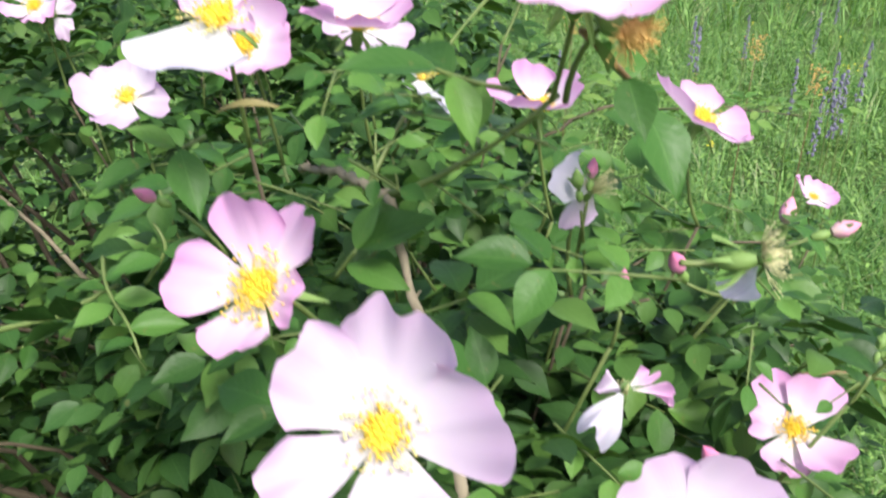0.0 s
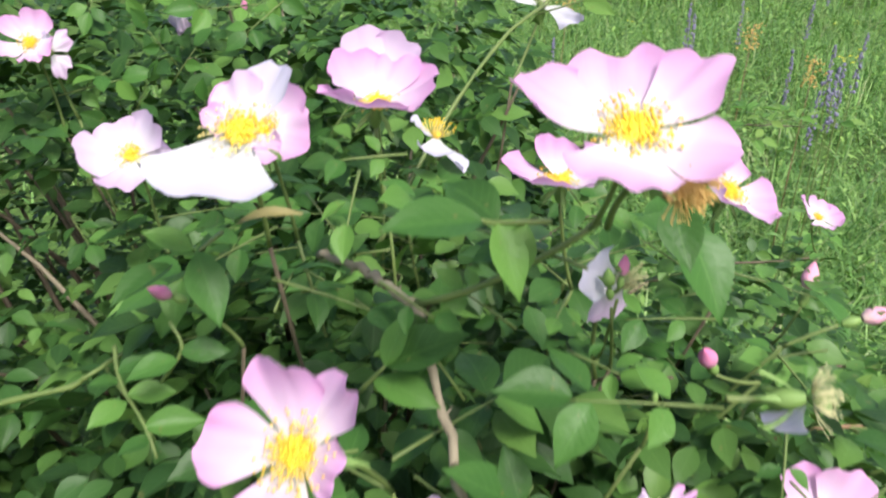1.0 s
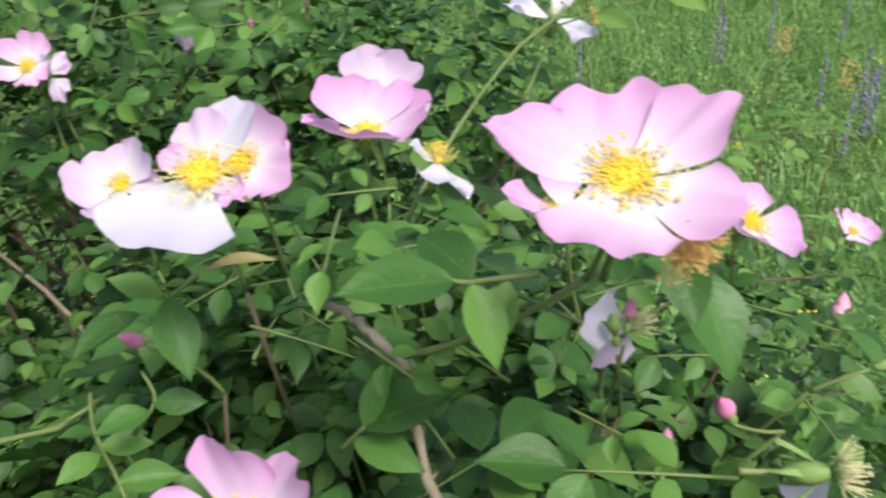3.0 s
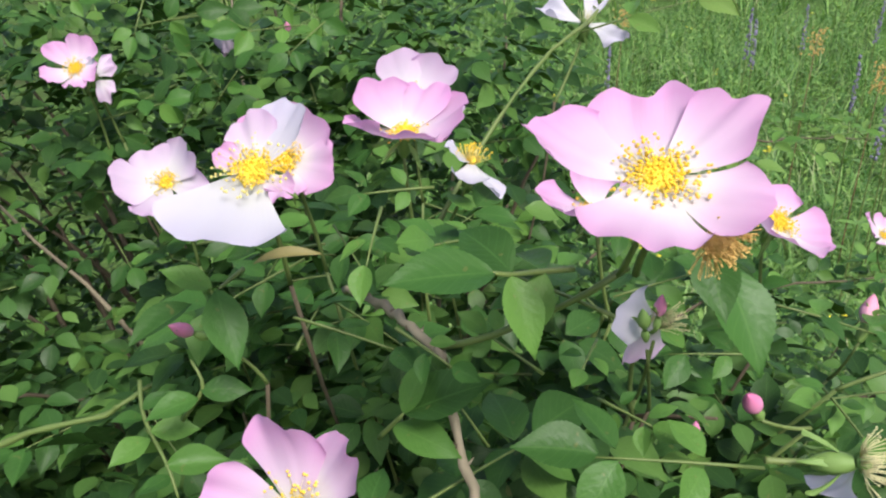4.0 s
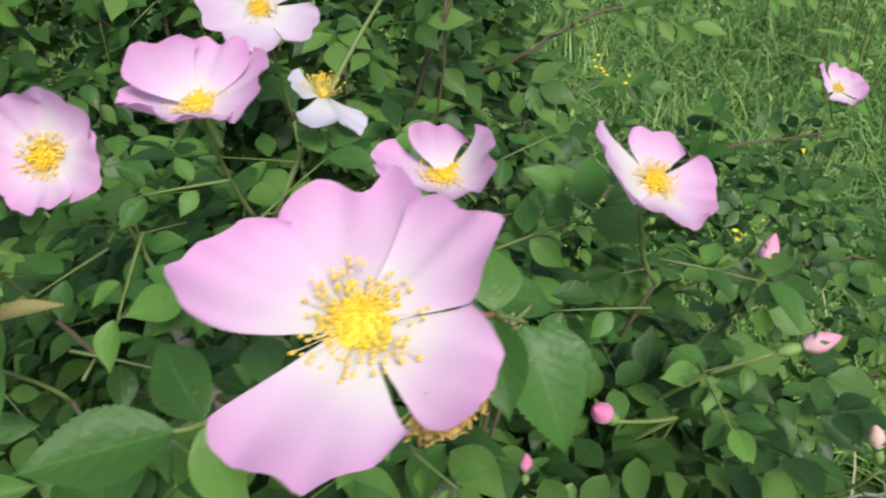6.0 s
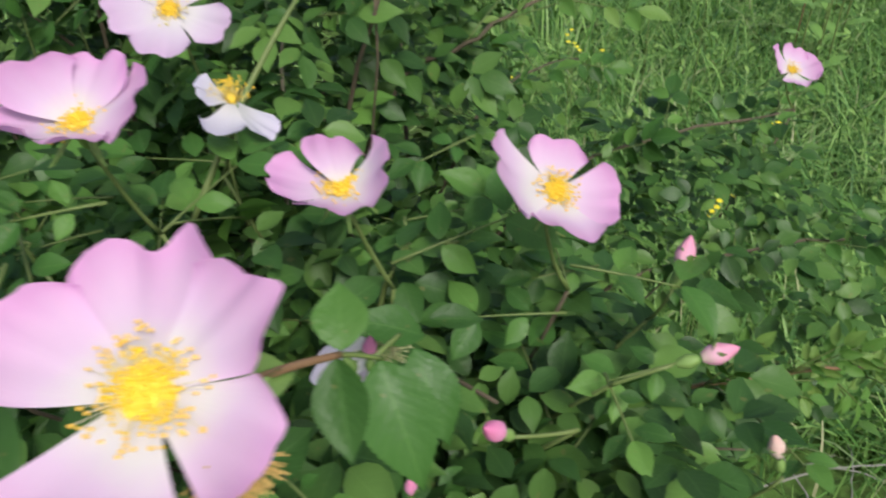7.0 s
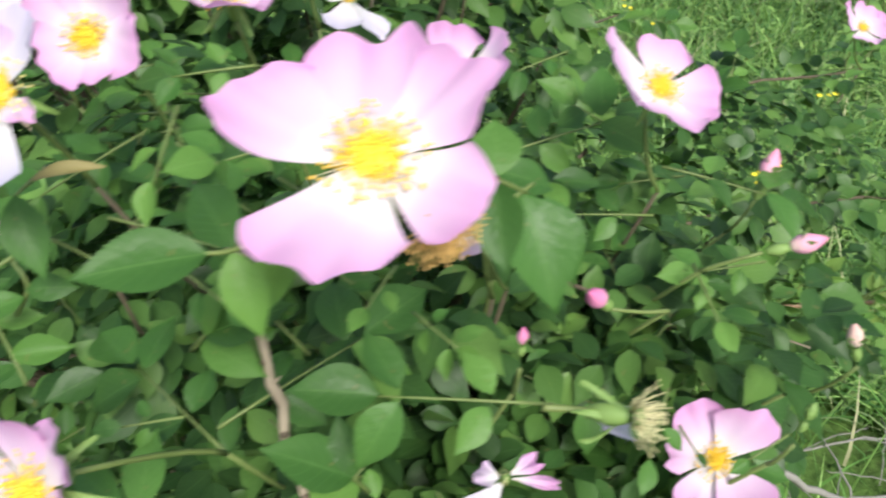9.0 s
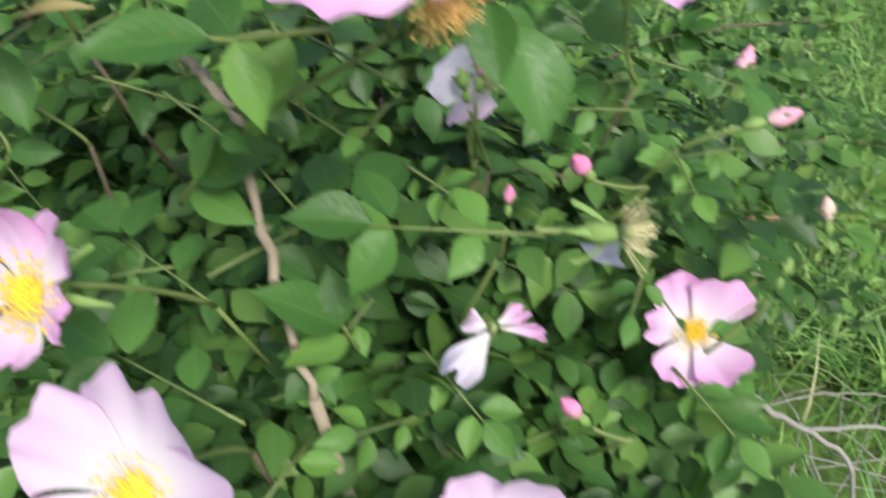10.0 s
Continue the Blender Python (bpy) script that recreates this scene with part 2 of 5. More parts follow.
# ---- leaves ----
def leaflet_data(length, width, fold, droop, twist, seed, n=39, teeth=True):
    """An ovate toothed leaflet along +x, its upper face to +z."""
    rng = random.Random(seed)
    cols = (-1.0, -0.5, 0.0, 0.5, 1.0) if teeth else (-1.0, 0.0, 1.0)
    verts, uvs = [], []
    ph = rng.uniform(0, 6)
    for i in range(n):
        u = i / (n - 1)
        w = width * 0.52 * (math.sin(math.pi * u ** 0.85) ** (0.90 + 0.35 * u) if 0 < u < 1 else 0.02)
        for c in cols:
            edge = abs(c) == 1.0
            ww = w * (1 + ((0.030 if i % 2 else -0.025) * rng.uniform(0.5, 1.4) if edge and teeth else 0))
            x = length * (u + (0.008 if edge and teeth and i % 2 else 0))
            y = ww * c
            z = abs(y) * fold - droop * length * u * u + 0.02 * length * math.sin(5 * u + ph + 2 * c) * abs(c)
            z += twist * y * u
            verts.append((x, y, z))
            uvs.append((u, 0.5 + 0.5 * c))
    return np.array(verts), grid_faces(n, len(cols)), np.array(uvs)


def leaf_plan(rng, pairs, length):
    """Where the leaflets of one pinnate leaf sit: (x, side, angle, size)."""
    out = []
    for k in range(pairs):
        x = length * (0.36 + 0.5 * k / max(1, pairs - 1)) if pairs > 1 else length * 0.55
        size = 0.72 + 0.24 * k / max(1, pairs - 1) if pairs > 1 else 0.85
        for s in (-1, 1):
            out.append((x + rng.uniform(-0.02, 0.02) * length, s, rng.uniform(48, 66), size * rng.uniform(0.9, 1.08)))
    out.append((length * 0.97, 0, 0, 1.08))
    return out


def leaflet_pose(x, side, angle, rng, lift=8):
    return pose(x, side * 0.0015, 0, rng.uniform(-16, 16) - side * lift, rng.uniform(-12, 12), side * angle)


BIG = [mesh("leaflet", *leaflet_data(0.028, 0.0160, f, d, tw, i), M_LEAF) for i, (f, d, tw) in enumerate(((0.30, 0.10, 0.1), (0.18, 0.24, -0.25), (0.5, 0.05, 0.25), (0.25, 0.34, 0.0), (0.12, 0.16, 0.35), (0.38, 0.2, -0.1)))]
YOUNG = [mesh("leaflet", *leaflet_data(0.022, 0.0105, f, d, tw, i), M_LEAF_YOUNG) for i, (f, d, tw) in enumerate(((0.35, 0.15, 0.1), (0.25, 0.3, -0.2), (0.5, 0.1, 0.2)))]


def direction(azimuth, rise):
    a, b = radians(azimuth), radians(rise)
    return Vector((math.cos(a) * math.cos(b), math.sin(a) * math.cos(b), math.sin(b)))


def frame_of(origin, along, up):
    """The pose with +x along and +z as near to up as can be."""
    x = Vector(along).normalized()
    y = Vector(up).cross(x).normalized()
    z = x.cross(y)
    m = Matrix((x, y, z)).transposed().to_4x4()
    m.translation = Vector(origin)
    return m


def rose_leaf(parent, m, seed, pairs=2, size=1.0, meshes=None):
    """One pinnate leaf of separate leaflets on a thin stalk."""
    rng = random.Random(seed)
    meshes = meshes or BIG
    length = 0.062 * size
    pts = [(length * s, 0, -0.06 * length * s * s) for s in (0, 0.25, 0.5, 0.75, 1.0)]
    ob = part("leaf", mesh("leaf_stalk", *tube(pts, taper(5, 0.00062, 0.0003), 4), M_STEM), parent, m)
    for x, s, a, k in leaf_plan(rng, pairs, length):
        part("leaflet", rng.choice(meshes), ob, leaflet_pose(x, s, a, rng) @ Matrix.Scale(k * size, 4))
    return ob


def leaf_chunks(seed):
    """A cheaper leaf for the joined foliage."""
    rng = random.Random(seed)
    length = 0.06
    pairs = rng.choice((2, 2, 3))
    chunks = []
    for x, s, a, k in leaf_plan(rng, pairs, length):
        v, f, u = leaflet_data(0.026, 0.0150, rng.uniform(0.05, 0.45), rng.uniform(0, 0.3), rng.uniform(-0.3, 0.3), rng.random(), 7, False)
        m = np.array(leaflet_pose(x, s, a, rng) @ Matrix.Scale(k, 4))
        chunks.append((v @ m[:3, :3].T + m[:3, 3], f, u))
    return lumps(chunks)


# ---- flowers ----
ROOTS_ALL = []  # the feet of all stalks
ROOTS = []  # where the flower stalks leave their canes


def petal_data(length, width, lift, cup, curl, notch, seed, ruffle=1.0):
    """A broad petal with a notched rounded tip, along +x and rising by lift."""
    rng = random.Random(seed)
    nu, nv = 13, 19
    p1, p2, lean, skew = rng.uniform(0, 6), rng.uniform(0, 6), rng.uniform(-0.25, 0.25), rng.uniform(-0.1, 0.1)
    ca, sa = math.cos(radians(lift)), math.sin(radians(lift))
    shoulder = 0.46 + 0.28 * min(1.0, max(0.0, width / length - 1.1))
    verts, uvs = [], []
    for i in range(nu):
        u = i / (nu - 1)
        for j in range(nv):
            v = math.sin(0.5 * math.pi * (-1 + 2 * j / (nv - 1)))
            edge = 1 - notch * math.exp(-((v - lean) / 0.26) ** 2) - shoulder * (1 - math.sqrt(max(0, 1 - 0.985 * v * v))) + skew * v
            edge += ruffle * (0.040 * math.sin(4 * v + p1) + 0.020 * math.sin(9 * v + p2))
            x = 0.002 + length * u * (1 - (1 - edge) * u)
            half = 0.5 * width * (0.12 + 0.88 * math.sin(0.5 * math.pi * u) ** 1.1)
            y = half * v
            z = 0.55 * cup * width * v * v * (0.3 + 0.7 * u) - curl * length * u ** 3 + 0.22 * cup * length * u * (1 - u)
            z += ruffle * 0.0020 * u * u * (math.sin(3.2 * v + p2 + 2 * u) + 0.45 * math.sin(8 * v + p1))
            verts.append((x * ca - z * sa, y, x * sa + z * ca))
            uvs.append((u, 0.5 + 0.5 * v))
    return np.array(verts), grid_faces(nu, nv), np.array(uvs)


def broad_petal(length, width, lift, twist, skew, notch, lean, peak, rise, seed):
    """A broad heart-shaped petal along +x. lift, twist: degrees; skew: one side longer; notch at lean and a pointed lobe at peak, across -1 to 1."""
    rng = random.Random(seed)
    nu, nv = 17, 27
    p1, p2, p3 = (rng.uniform(0, 6.28) for _ in range(3))
    bowl, roll, sway = rng.uniform(0.05, 0.11), rng.uniform(-0.02, 0.09), rng.uniform(-0.05, 0.05)
    ca, sa, tt = math.cos(radians(lift)), math.sin(radians(lift)), math.tan(radians(max(-28, min(28, twist))))
    verts, uvs = [], []
    for i in range(nu):
        u = i / (nu - 1)
        for j in range(nv):
            v = math.sin(0.5 * math.pi * (-1 + 2 * j / (nv - 1)))
            edge = 1 - 0.42 * (1 - math.sqrt(1 - 0.97 * v * v)) - notch * math.exp(-((v - lean) / 0.24) ** 2) + rise * math.exp(-((v - peak) / 0.2) ** 2) + skew * v
            edge += 0.016 * math.sin(5 * v + p1) + 0.011 * math.sin(11 * v + p2) + 0.005 * math.sin(23 * v + p3)
            x = 0.0015 + length * u * (1 - (1 - edge) * u ** 1.4)
            half = 0.5 * width * (0.19 + 0.81 * math.sin(0.5 * math.pi * u ** 0.97) ** 1.08)
            y = half * v + sway * length * math.sin(math.pi * u) * 0.4
            z = 0.05 * width * v * v * u + y * tt * (0.35 + 0.65 * u)
            z += length * (-bowl * math.sin(math.pi * u) + 0.04 * u * u - roll * u ** 5 * (0.5 + 0.9 * math.sin(1.7 * v + p3)))
            z += 0.0011 * u * u * math.sin(3.4 * v + p2 + 1.5 * u) + 0.00055 * u ** 3 * math.sin(9 * v + p1)
            z += 0.0004 * u * math.exp(-(v / 0.10) ** 2)
            verts.append((x * ca - z * sa, y, x * sa + z * ca))
            uvs.append((u, 0.5 + 0.5 * v))
    return np.array(verts), grid_faces(nu, nv), np.array(uvs)


def stamen_ring(parent, rng, amount, spread, pale):
    """Crowded short stamens round the pistil and a loose outer ring, each with a plump pollen sac."""
    fil, ant, rim, thin = [], [], [], []
    for k in range(round(300 * amount)):
        inner = k < 245 * amount
        a = rng.uniform(0, 2 * math.pi)
        s = spread * (rng.uniform(0.05, 0.60) if inner else rng.triangular(0.55, 1.08, 0.75))
        h = 0.0016 + 0.0016 * rng.random() if inner else 0.0016 + 0.0026 * rng.random()
        tip = Vector((math.cos(a) * s, math.sin(a) * s, h))
        foot = Vector((math.cos(a) * 0.0020, math.sin(a) * 0.0020, 0.0008))
        mid = foot.lerp(tip, 0.55) + Vector((0, 0, 0.0006 - 0.0010 * rng.random()))
        r = 0.00015 if inner else 0.00008
        (fil if inner else thin).append(tube((foot, mid, tip), (r, 0.8 * r, 0.6 * r), 3))
        (ant if inner else rim).append(blob(tip, (rng.uniform(0.00030, 0.00046) if inner else rng.uniform(0.00034, 0.00050)), rng.uniform(0.6, 1.2), 4, 6))
    tagged(part("stamen_tuft", mesh("stamen_tuft", *lumps(fil), M_FILAMENT), parent), kind="stuff")
    tagged(part("stamen_ring", mesh("stamen_ring", *lumps(thin), M_WHITE_FILAMENT), parent), kind="stuff")
    tagged(part("pollen_mass", mesh("pollen_mass", *lumps(ant), M_ANTHER), parent), kind="stuff")
    tagged(part("pollen_ring", mesh("pollen_ring", *lumps(rim), M_PALE_ANTHER if pale else M_OUTER_ANTHER), parent), kind="stuff")
    v, f, u = blob((0, 0, 0.0006), 0.42 * spread, 0.42, 9, 22)
    for p in v:
        p *= 1 + 0.07 * math.sin(2900 * p[0] + 1) * math.sin(2700 * p[1])
    part("pistil", mesh("pistil", v, f, u, M_PISTIL), parent)


def stamen_parts(parent, rng, count, spread, reach, anther_mat=None, filament_mat=None, head=0.00040):
    fil, ant = [], []
    for k in range(count):
        a = rng.uniform(0, 2 * math.pi)
        s = rng.uniform(0.02, 0.6) if k < 0.68 * count else rng.uniform(0.6, 1.02)
        tip = Vector((math.cos(a) * spread * s, math.sin(a) * spread * s, reach * max(0.42, 1.05 - 0.5 * s * s) * rng.uniform(0.7, 1.15)))
        foot = Vector((math.cos(a) * 0.0022, math.sin(a) * 0.0022, 0.0006))
        mid = foot.lerp(tip, 0.5) + Vector((0, 0, -0.10 * reach))
        fil.append(tube((foot, mid, tip), (0.00018, 0.00012, 0.00008), 3))
        ant.append(blob(tip, head * rng.uniform(0.65, 1.35), rng.uniform(0.6, 1.3), 4, 5))
    tagged(part("stamen_tuft", mesh("stamen_tuft", *lumps(fil), filament_mat or M_FILAMENT), parent), kind="stuff")
    tagged(part("pollen_mass", mesh("pollen_mass", *lumps(ant), anther_mat or M_ANTHER), parent), kind="stuff")


def add_sepals(parent, rng, length, open_angle, width=0.0042):
    for k in range(5):
        v, f, u = petal_data(length * rng.uniform(0.85, 1.15), width, open_angle + rng.uniform(-18, 18), 0.25, 0.1, 0.0, rng.random(), 0.3)
        v[:, 1] *= np.clip(1.15 - 0.85 * u[:, 0], 0.12, 1)
        v[:, 2] -= 0.0016
        part("sepal", mesh("sepal", v, f, u, M_SEPAL), parent, pose(0, 0, 0, 0, 0, 72 * (k + rng.uniform(-0.1, 0.1))))


def hip_mesh(length=0.009, radius=0.0028):
    prof = [(0.0, 0.55), (0.2, 0.8), (0.5, 1.0), (0.8, 0.75), (1.0, 0.45)]
    verts, uvs = [], []
    for d, r in prof:
        for k in range(8):
            a = math.pi * k / 4
            verts.append((radius * r * math.cos(a), radius * r * math.sin(a), -0.0008 - d * length))
            uvs.append((d, k / 8))
    return mesh("hip", np.array(verts), grid_faces(5, 8, True), np.array(uvs), M_SEPAL)


def head_frame(centre, facing):
    """The pose of a flower's head: +z the way it faces, +y as near to upright as can be."""
    z = Vector(facing).normalized()
    y = Vector((0, 0, 1)) - z * z.z
    y = y.normalized() if y.length > 0.05 else Vector((0, 1, 0))
    x = y.cross(z)
    m = Matrix((x, y, z)).transposed().to_4x4()
    m.translation = Vector(centre)
    return m


def stalk_part(parent, m, to, r=0.0009, name="flower_stalk", material=None):
    """A stalk from the head's back to a place in the world."""
    end = m.inverted() @ Vector(to)
    a = Vector((0, 0, -0.009))
    pts = [a.lerp(end, s) + Vector((0, 0, -0.35 * end.length)) * (1 - s) * s for s in (0, 0.2, 0.4, 0.6, 0.8, 1.0)]
    ROOTS_ALL.append(Vector(to))
    return part(name, mesh(name, *tube(pts, taper(6, r * 0.8, r), 6), material or M_STEM), parent)


def rose(label, centre, facing, petals, root, stamens=1.0, spread=0.010, seed=1, pale=False):
    """An open dog rose. petals: angle, length and width in mm, lift, twist, skew, notch, its place, lobe's place, lobe, material or None."""
    rng = random.Random(seed)
    m = head_frame(centre, facing)
    ob = new("rose_bloom")
    ob.matrix_basis = m
    tagged(ob, label, "flower", "dog rose blooms")
    for k, (a, ln, wd, lift, twist, skew, notch, lean, peak, rise, mat) in enumerate(petals):
        data = broad_petal(ln * 0.001, wd * 0.001, lift, twist, skew, notch, lean, peak, rise, seed * 17 + k)
        part("petal", mesh("petal", *data, mat or M_PINK), ob, pose(0, 0, 0.0003 * (k % 3), 0, 0, a))
    stamen_ring(ob, rng, stamens, spread, pale)
    add_sepals(ob, rng, 0.012, -32)
    part("hip", hip_mesh(), ob)
    stalk_part(ob, m, root)
    ROOTS.append(Vector(root))
    return ob


def rose_bud(label, centre, facing, size, root, material=None, seed=1, openness=0.0):
    rng = random.Random(seed)
    m = head_frame(centre, facing)
    ob = new("rose_bud")
    ob.matrix_basis = m
    tagged(ob, label, "bud", "dog rose buds")
    nu, nv = 10, 12
    for k in range(4):
        # each petal is wrapped round an egg shape, its tip a little loose
        verts, uvs = [], []
        for a in range(nu):
            h = a / (nu - 1)
            r = size * 0.255 * math.sin(math.pi * (0.12 + (0.86 - 0.25 * openness) * h)) ** 0.85 * (1 + 0.05 * k)
            for b in range(nv):
                w = -1 + 2 * b / (nv - 1)
                top = size * (1.02 - 0.04 * k) * h * (1 - 0.10 * abs(w) ** 2)
                rr = r * (1 + 0.10 * max(0, w) * h + openness * 0.5 * h * h)
                verts.append((rr * math.cos(2.4 * w), rr * math.sin(2.4 * w), top))
                uvs.append((0.25 + 0.75 * h, 0.5 + 0.5 * w))
        part("petal", mesh("petal", np.array(verts), grid_faces(nu, nv), np.array(uvs), material or M_ROSY), ob, pose(0, 0, 0, 0, 0, 95 * k + 40 * rng.random()))
    core = [(0.20 * size * math.sin(math.pi * (0.12 + 0.86 * h)) ** 0.8, 0.98 * size * h) for h in (0.0, 0.15, 0.3, 0.45, 0.6, 0.75, 0.88, 1.0)]
    verts = [(r * math.cos(a), r * math.sin(a), z) for r, z in core for a in (math.pi * k / 6 for k in range(12))]
    uvs = [(0.25 + 0.1 * (k // 12), (k % 12) / 12) for k in range(96)]
    part("inner_petal", mesh("inner_petal", np.array(verts) * (1.26, 1.26, 1), grid_faces(8, 12, True), uvs, material or M_ROSY), ob)
    add_sepals(ob, rng, size * 0.62, 74, size * 0.50)
    part("hip", hip_mesh(size * 0.6, size * 0.2), ob)
    stalk_part(ob, m, root, 0.0008)
    return ob


def spent_bloom(label, centre, facing, root, dry, petals=(), seed=1, count=55, spread=0.011, size=1.0, golden=False, broad=()):
    """A flower that has dropped most of its petals."""
    rng = random.Random(seed)
    m = head_frame(centre, facing)
    ob = new("spent_bloom")
    ob.matrix_basis = m
    tagged(ob, label, "flower", "faded dog rose blooms")
    stamen_parts(ob, rng, count, spread, (0.005 if dry else 0.008) * size, M_DRY if dry else M_ANTHER if golden else M_PALE_FILAMENT, M_DRY if dry else M_FILAMENT if golden else M_PALE_FILAMENT, 0.00024 if dry else 0.0004 if golden else 0.00026)
    part("pistil", mesh("pistil", *blob((0, 0, 0.001), (0.0036 if dry else 0.0026) * size, 0.9, 6, 9), M_DRY if dry else M_PISTIL if golden else M_SEPAL), ob)
    for k, (a, ln, wd, lift, cup, curl, mat) in enumerate(petals):
        part("petal", mesh("petal", *petal_data(ln, wd, lift, cup, curl, 0.15, seed * 31 + k, 2.0), mat or M_WHITE), ob, pose(0, 0, 0, 0, 0, a))
    for k, (a, ln, wd, lift, twist, skew, notch, lean, peak, rise, mat) in enumerate(broad):
        data = broad_petal(ln * 0.001, wd * 0.001, lift, twist, skew, notch, lean, peak, rise, seed * 31 + k)
        part("petal", mesh("petal", *data, mat), ob, pose(0, 0, 0, 0, 0, a))
    add_sepals(ob, rng, 0.012 * size, -62)
    part("hip", hip_mesh(0.012 * size, 0.0038 * size), ob)
    stalk_part(ob, m, root, 0.001)
    return ob


# ---- ground ----
def ground_height(x, y):
    return 0.02 * noise.noise(Vector((x * 1.7, y * 1.7, 0))) + 0.05 * noise.noise(Vector((x * 0.3, y * 0.3, 4)))


def ground():
    xs = np.unique(np.concatenate((np.linspace(-300, -6, 12), np.linspace(-6, 8, 60), np.linspace(8, 300, 12))))
    ys = np.unique(np.concatenate((np.linspace(-300, -3, 12), np.linspace(-3, 14, 70), np.linspace(14, 400, 12))))
    verts = [(x, y, ground_height(x, y)) for y in ys for x in xs]
    me = mesh("ground", verts, grid_faces(len(ys), len(xs)), [(v[0], v[1]) for v in verts], M_SOIL)
    tagged(new("ground", me), "dark soil of a meadow under the grass", "ground", kind="structure")


ground()


def grass_field(name, count, x0, x1, y0, y1, tall, wide, keep, seed, segs=4):
    """Blades of grass in tufts, joined into one mesh."""
    rng = np.random.default_rng(seed)
    tufts = max(1, count // 9)
    tx, ty = rng.uniform(x0, x1, tufts), rng.uniform(y0, y1, tufts)
    pick = rng.integers(0, tufts, count)
    x = tx[pick] + rng.normal(0, 0.022, count)
    y = ty[pick] + rng.normal(0, 0.022, count)
    ok = keep(x, y)
    x, y, pick = x[ok], y[ok], pick[ok]
    n = len(x)
    z = np.array([ground_height(a, b) for a, b in zip(x, y)])
    vigour = rng.uniform(0.5, 1.35, tufts)[pick]
    h = tall * vigour * rng.uniform(0.45, 1.2, n)
    az, bend = rng.uniform(0, 2 * np.pi, n), rng.uniform(0.3, 1.7, n)
    w = wide * rng.uniform(0.5, 1.3, n)
    face = az + np.pi / 2 + rng.normal(0, 0.5, n)
    verts = np.empty((n, segs + 1, 2, 3))
    uvs = np.empty((n, segs + 1, 2, 2))
    for i in range(segs + 1):
        s = i / segs
        out = h * bend * s ** 1.9 * 0.85
        px, py = x + np.cos(az) * out, y + np.sin(az) * out
        pz = z + h * (s - 0.35 * bend * s ** 2.2) - 0.01
        ww = w * 0.5 * (1 - 0.93 * s ** 1.6)
        for j, sg in enumerate((-1, 1)):
            verts[:, i, j] = np.stack((px + sg * np.cos(face) * ww, py + sg * np.sin(face) * ww, pz), 1)
            uvs[:, i, j] = (s, j)
    base = np.arange(n)[:, None] * (2 * (segs + 1))
    quads = np.stack([base + np.array([[2 * i, 2 * i + 1, 2 * i + 3, 2 * i + 2]]) for i in range(segs)], 1).reshape(-1, 4)
    me = quick_mesh(name, verts.reshape(-1, 3), quads, uvs.reshape(-1, 2), M_GRASS)
    return tagged(new(name, me), "bright green uncut meadow grass with dry blades", "grass", kind="stuff")


def open_ground(x, y):
    """Away from the foot of the rose bush, thin where it shades the soil."""
    near = ((x - 0.42) / 0.42) ** 2 + ((y - 0.45) / 0.46) ** 2
    thin = (np.sin(x * 5171.3 + y * 3011.7) * 43758.5) % 1.0 < 0.90
    return ((x > 0.30 - 0.10 * (y < 0.6)) | (y > 1.25)) & ~((near < 1) & thin)


grass_field("meadow_grass", 62000, 0.1, 2.6, 0.1, 2.6, 0.15, 0.0054, open_ground, 3, 3)
grass_field("meadow_grass", 52000, -1.6, 5.5, 2.4, 6.5, 0.17, 0.0056, lambda x, y: y > 2.4, 4, 3)
grass_field("meadow_grass", 30000, -4, 12, 6.3, 18, 0.45, 0.013, lambda x, y: y > 6.3, 5, 2)
grass_field("meadow_grass", 20000, -6, 6.5, -5, 2.7, 0.17, 0.008, lambda x, y: ((x > 2.5) | (x < -1.0) | (y < -0.25) | (y > 1.5)) & ((x < 0.1) | (x > 2.5) | (y < -0.25)), 6, 2)

# ---- rose bush ----
bush = new("rose_bush")
bush.location = (-0.05, 0.6, 0.0)
tagged(bush, "wild dog rose bush with arching canes and dense green leaves", "shrub")
bush_inv = Matrix.Translation((0.05, -0.6, 0.0))


def bush_part(name, me, label=""):
    return part(name, me, bush, bush_inv, label)


# boughs: middle, half sizes, share of leaves
BOUGHS = (
    ((0.00, 0.40, 0.55), (0.17, 0.14, 0.25), 1.0),
    ((0.06, 0.27, 0.50), (0.15, 0.09, 0.25), 0.8),
    ((0.16, 0.35, 0.53), (0.09, 0.11, 0.23), 0.7),
    ((-0.20, 0.42, 0.48), (0.17, 0.14, 0.25), 0.75),
    ((-0.30, 0.66, 0.54), (0.25, 0.20, 0.35), 1.3),
    ((-0.05, 0.68, 0.53), (0.15, 0.17, 0.35), 1.1),
    ((-0.22, 1.02, 0.50), (0.32, 0.26, 0.48), 1.2),
    ((-0.11, 0.26, 0.34), (0.14, 0.09, 0.26), 0.5),
    ((-0.60, 0.55, 0.52), (0.22, 0.25, 0.40), 0.9),
    ((-0.42, 0.44, 0.46), (0.14, 0.16, 0.26), 0.7),
    ((-0.60, 0.95, 0.52), (0.30, 0.25, 0.48), 0.9),
    ((0.02, 0.22, 0.36), (0.22, 0.06, 0.26), 0.6),
    ((0.20, 0.70, 0.44), (0.24, 0.15, 0.20), 0.6),
    ((0.30, 0.49, 0.42), (0.08, 0.07, 0.18), 0.12),
)
CLEAR = []  # places kept free of leaves: (middle, radius)


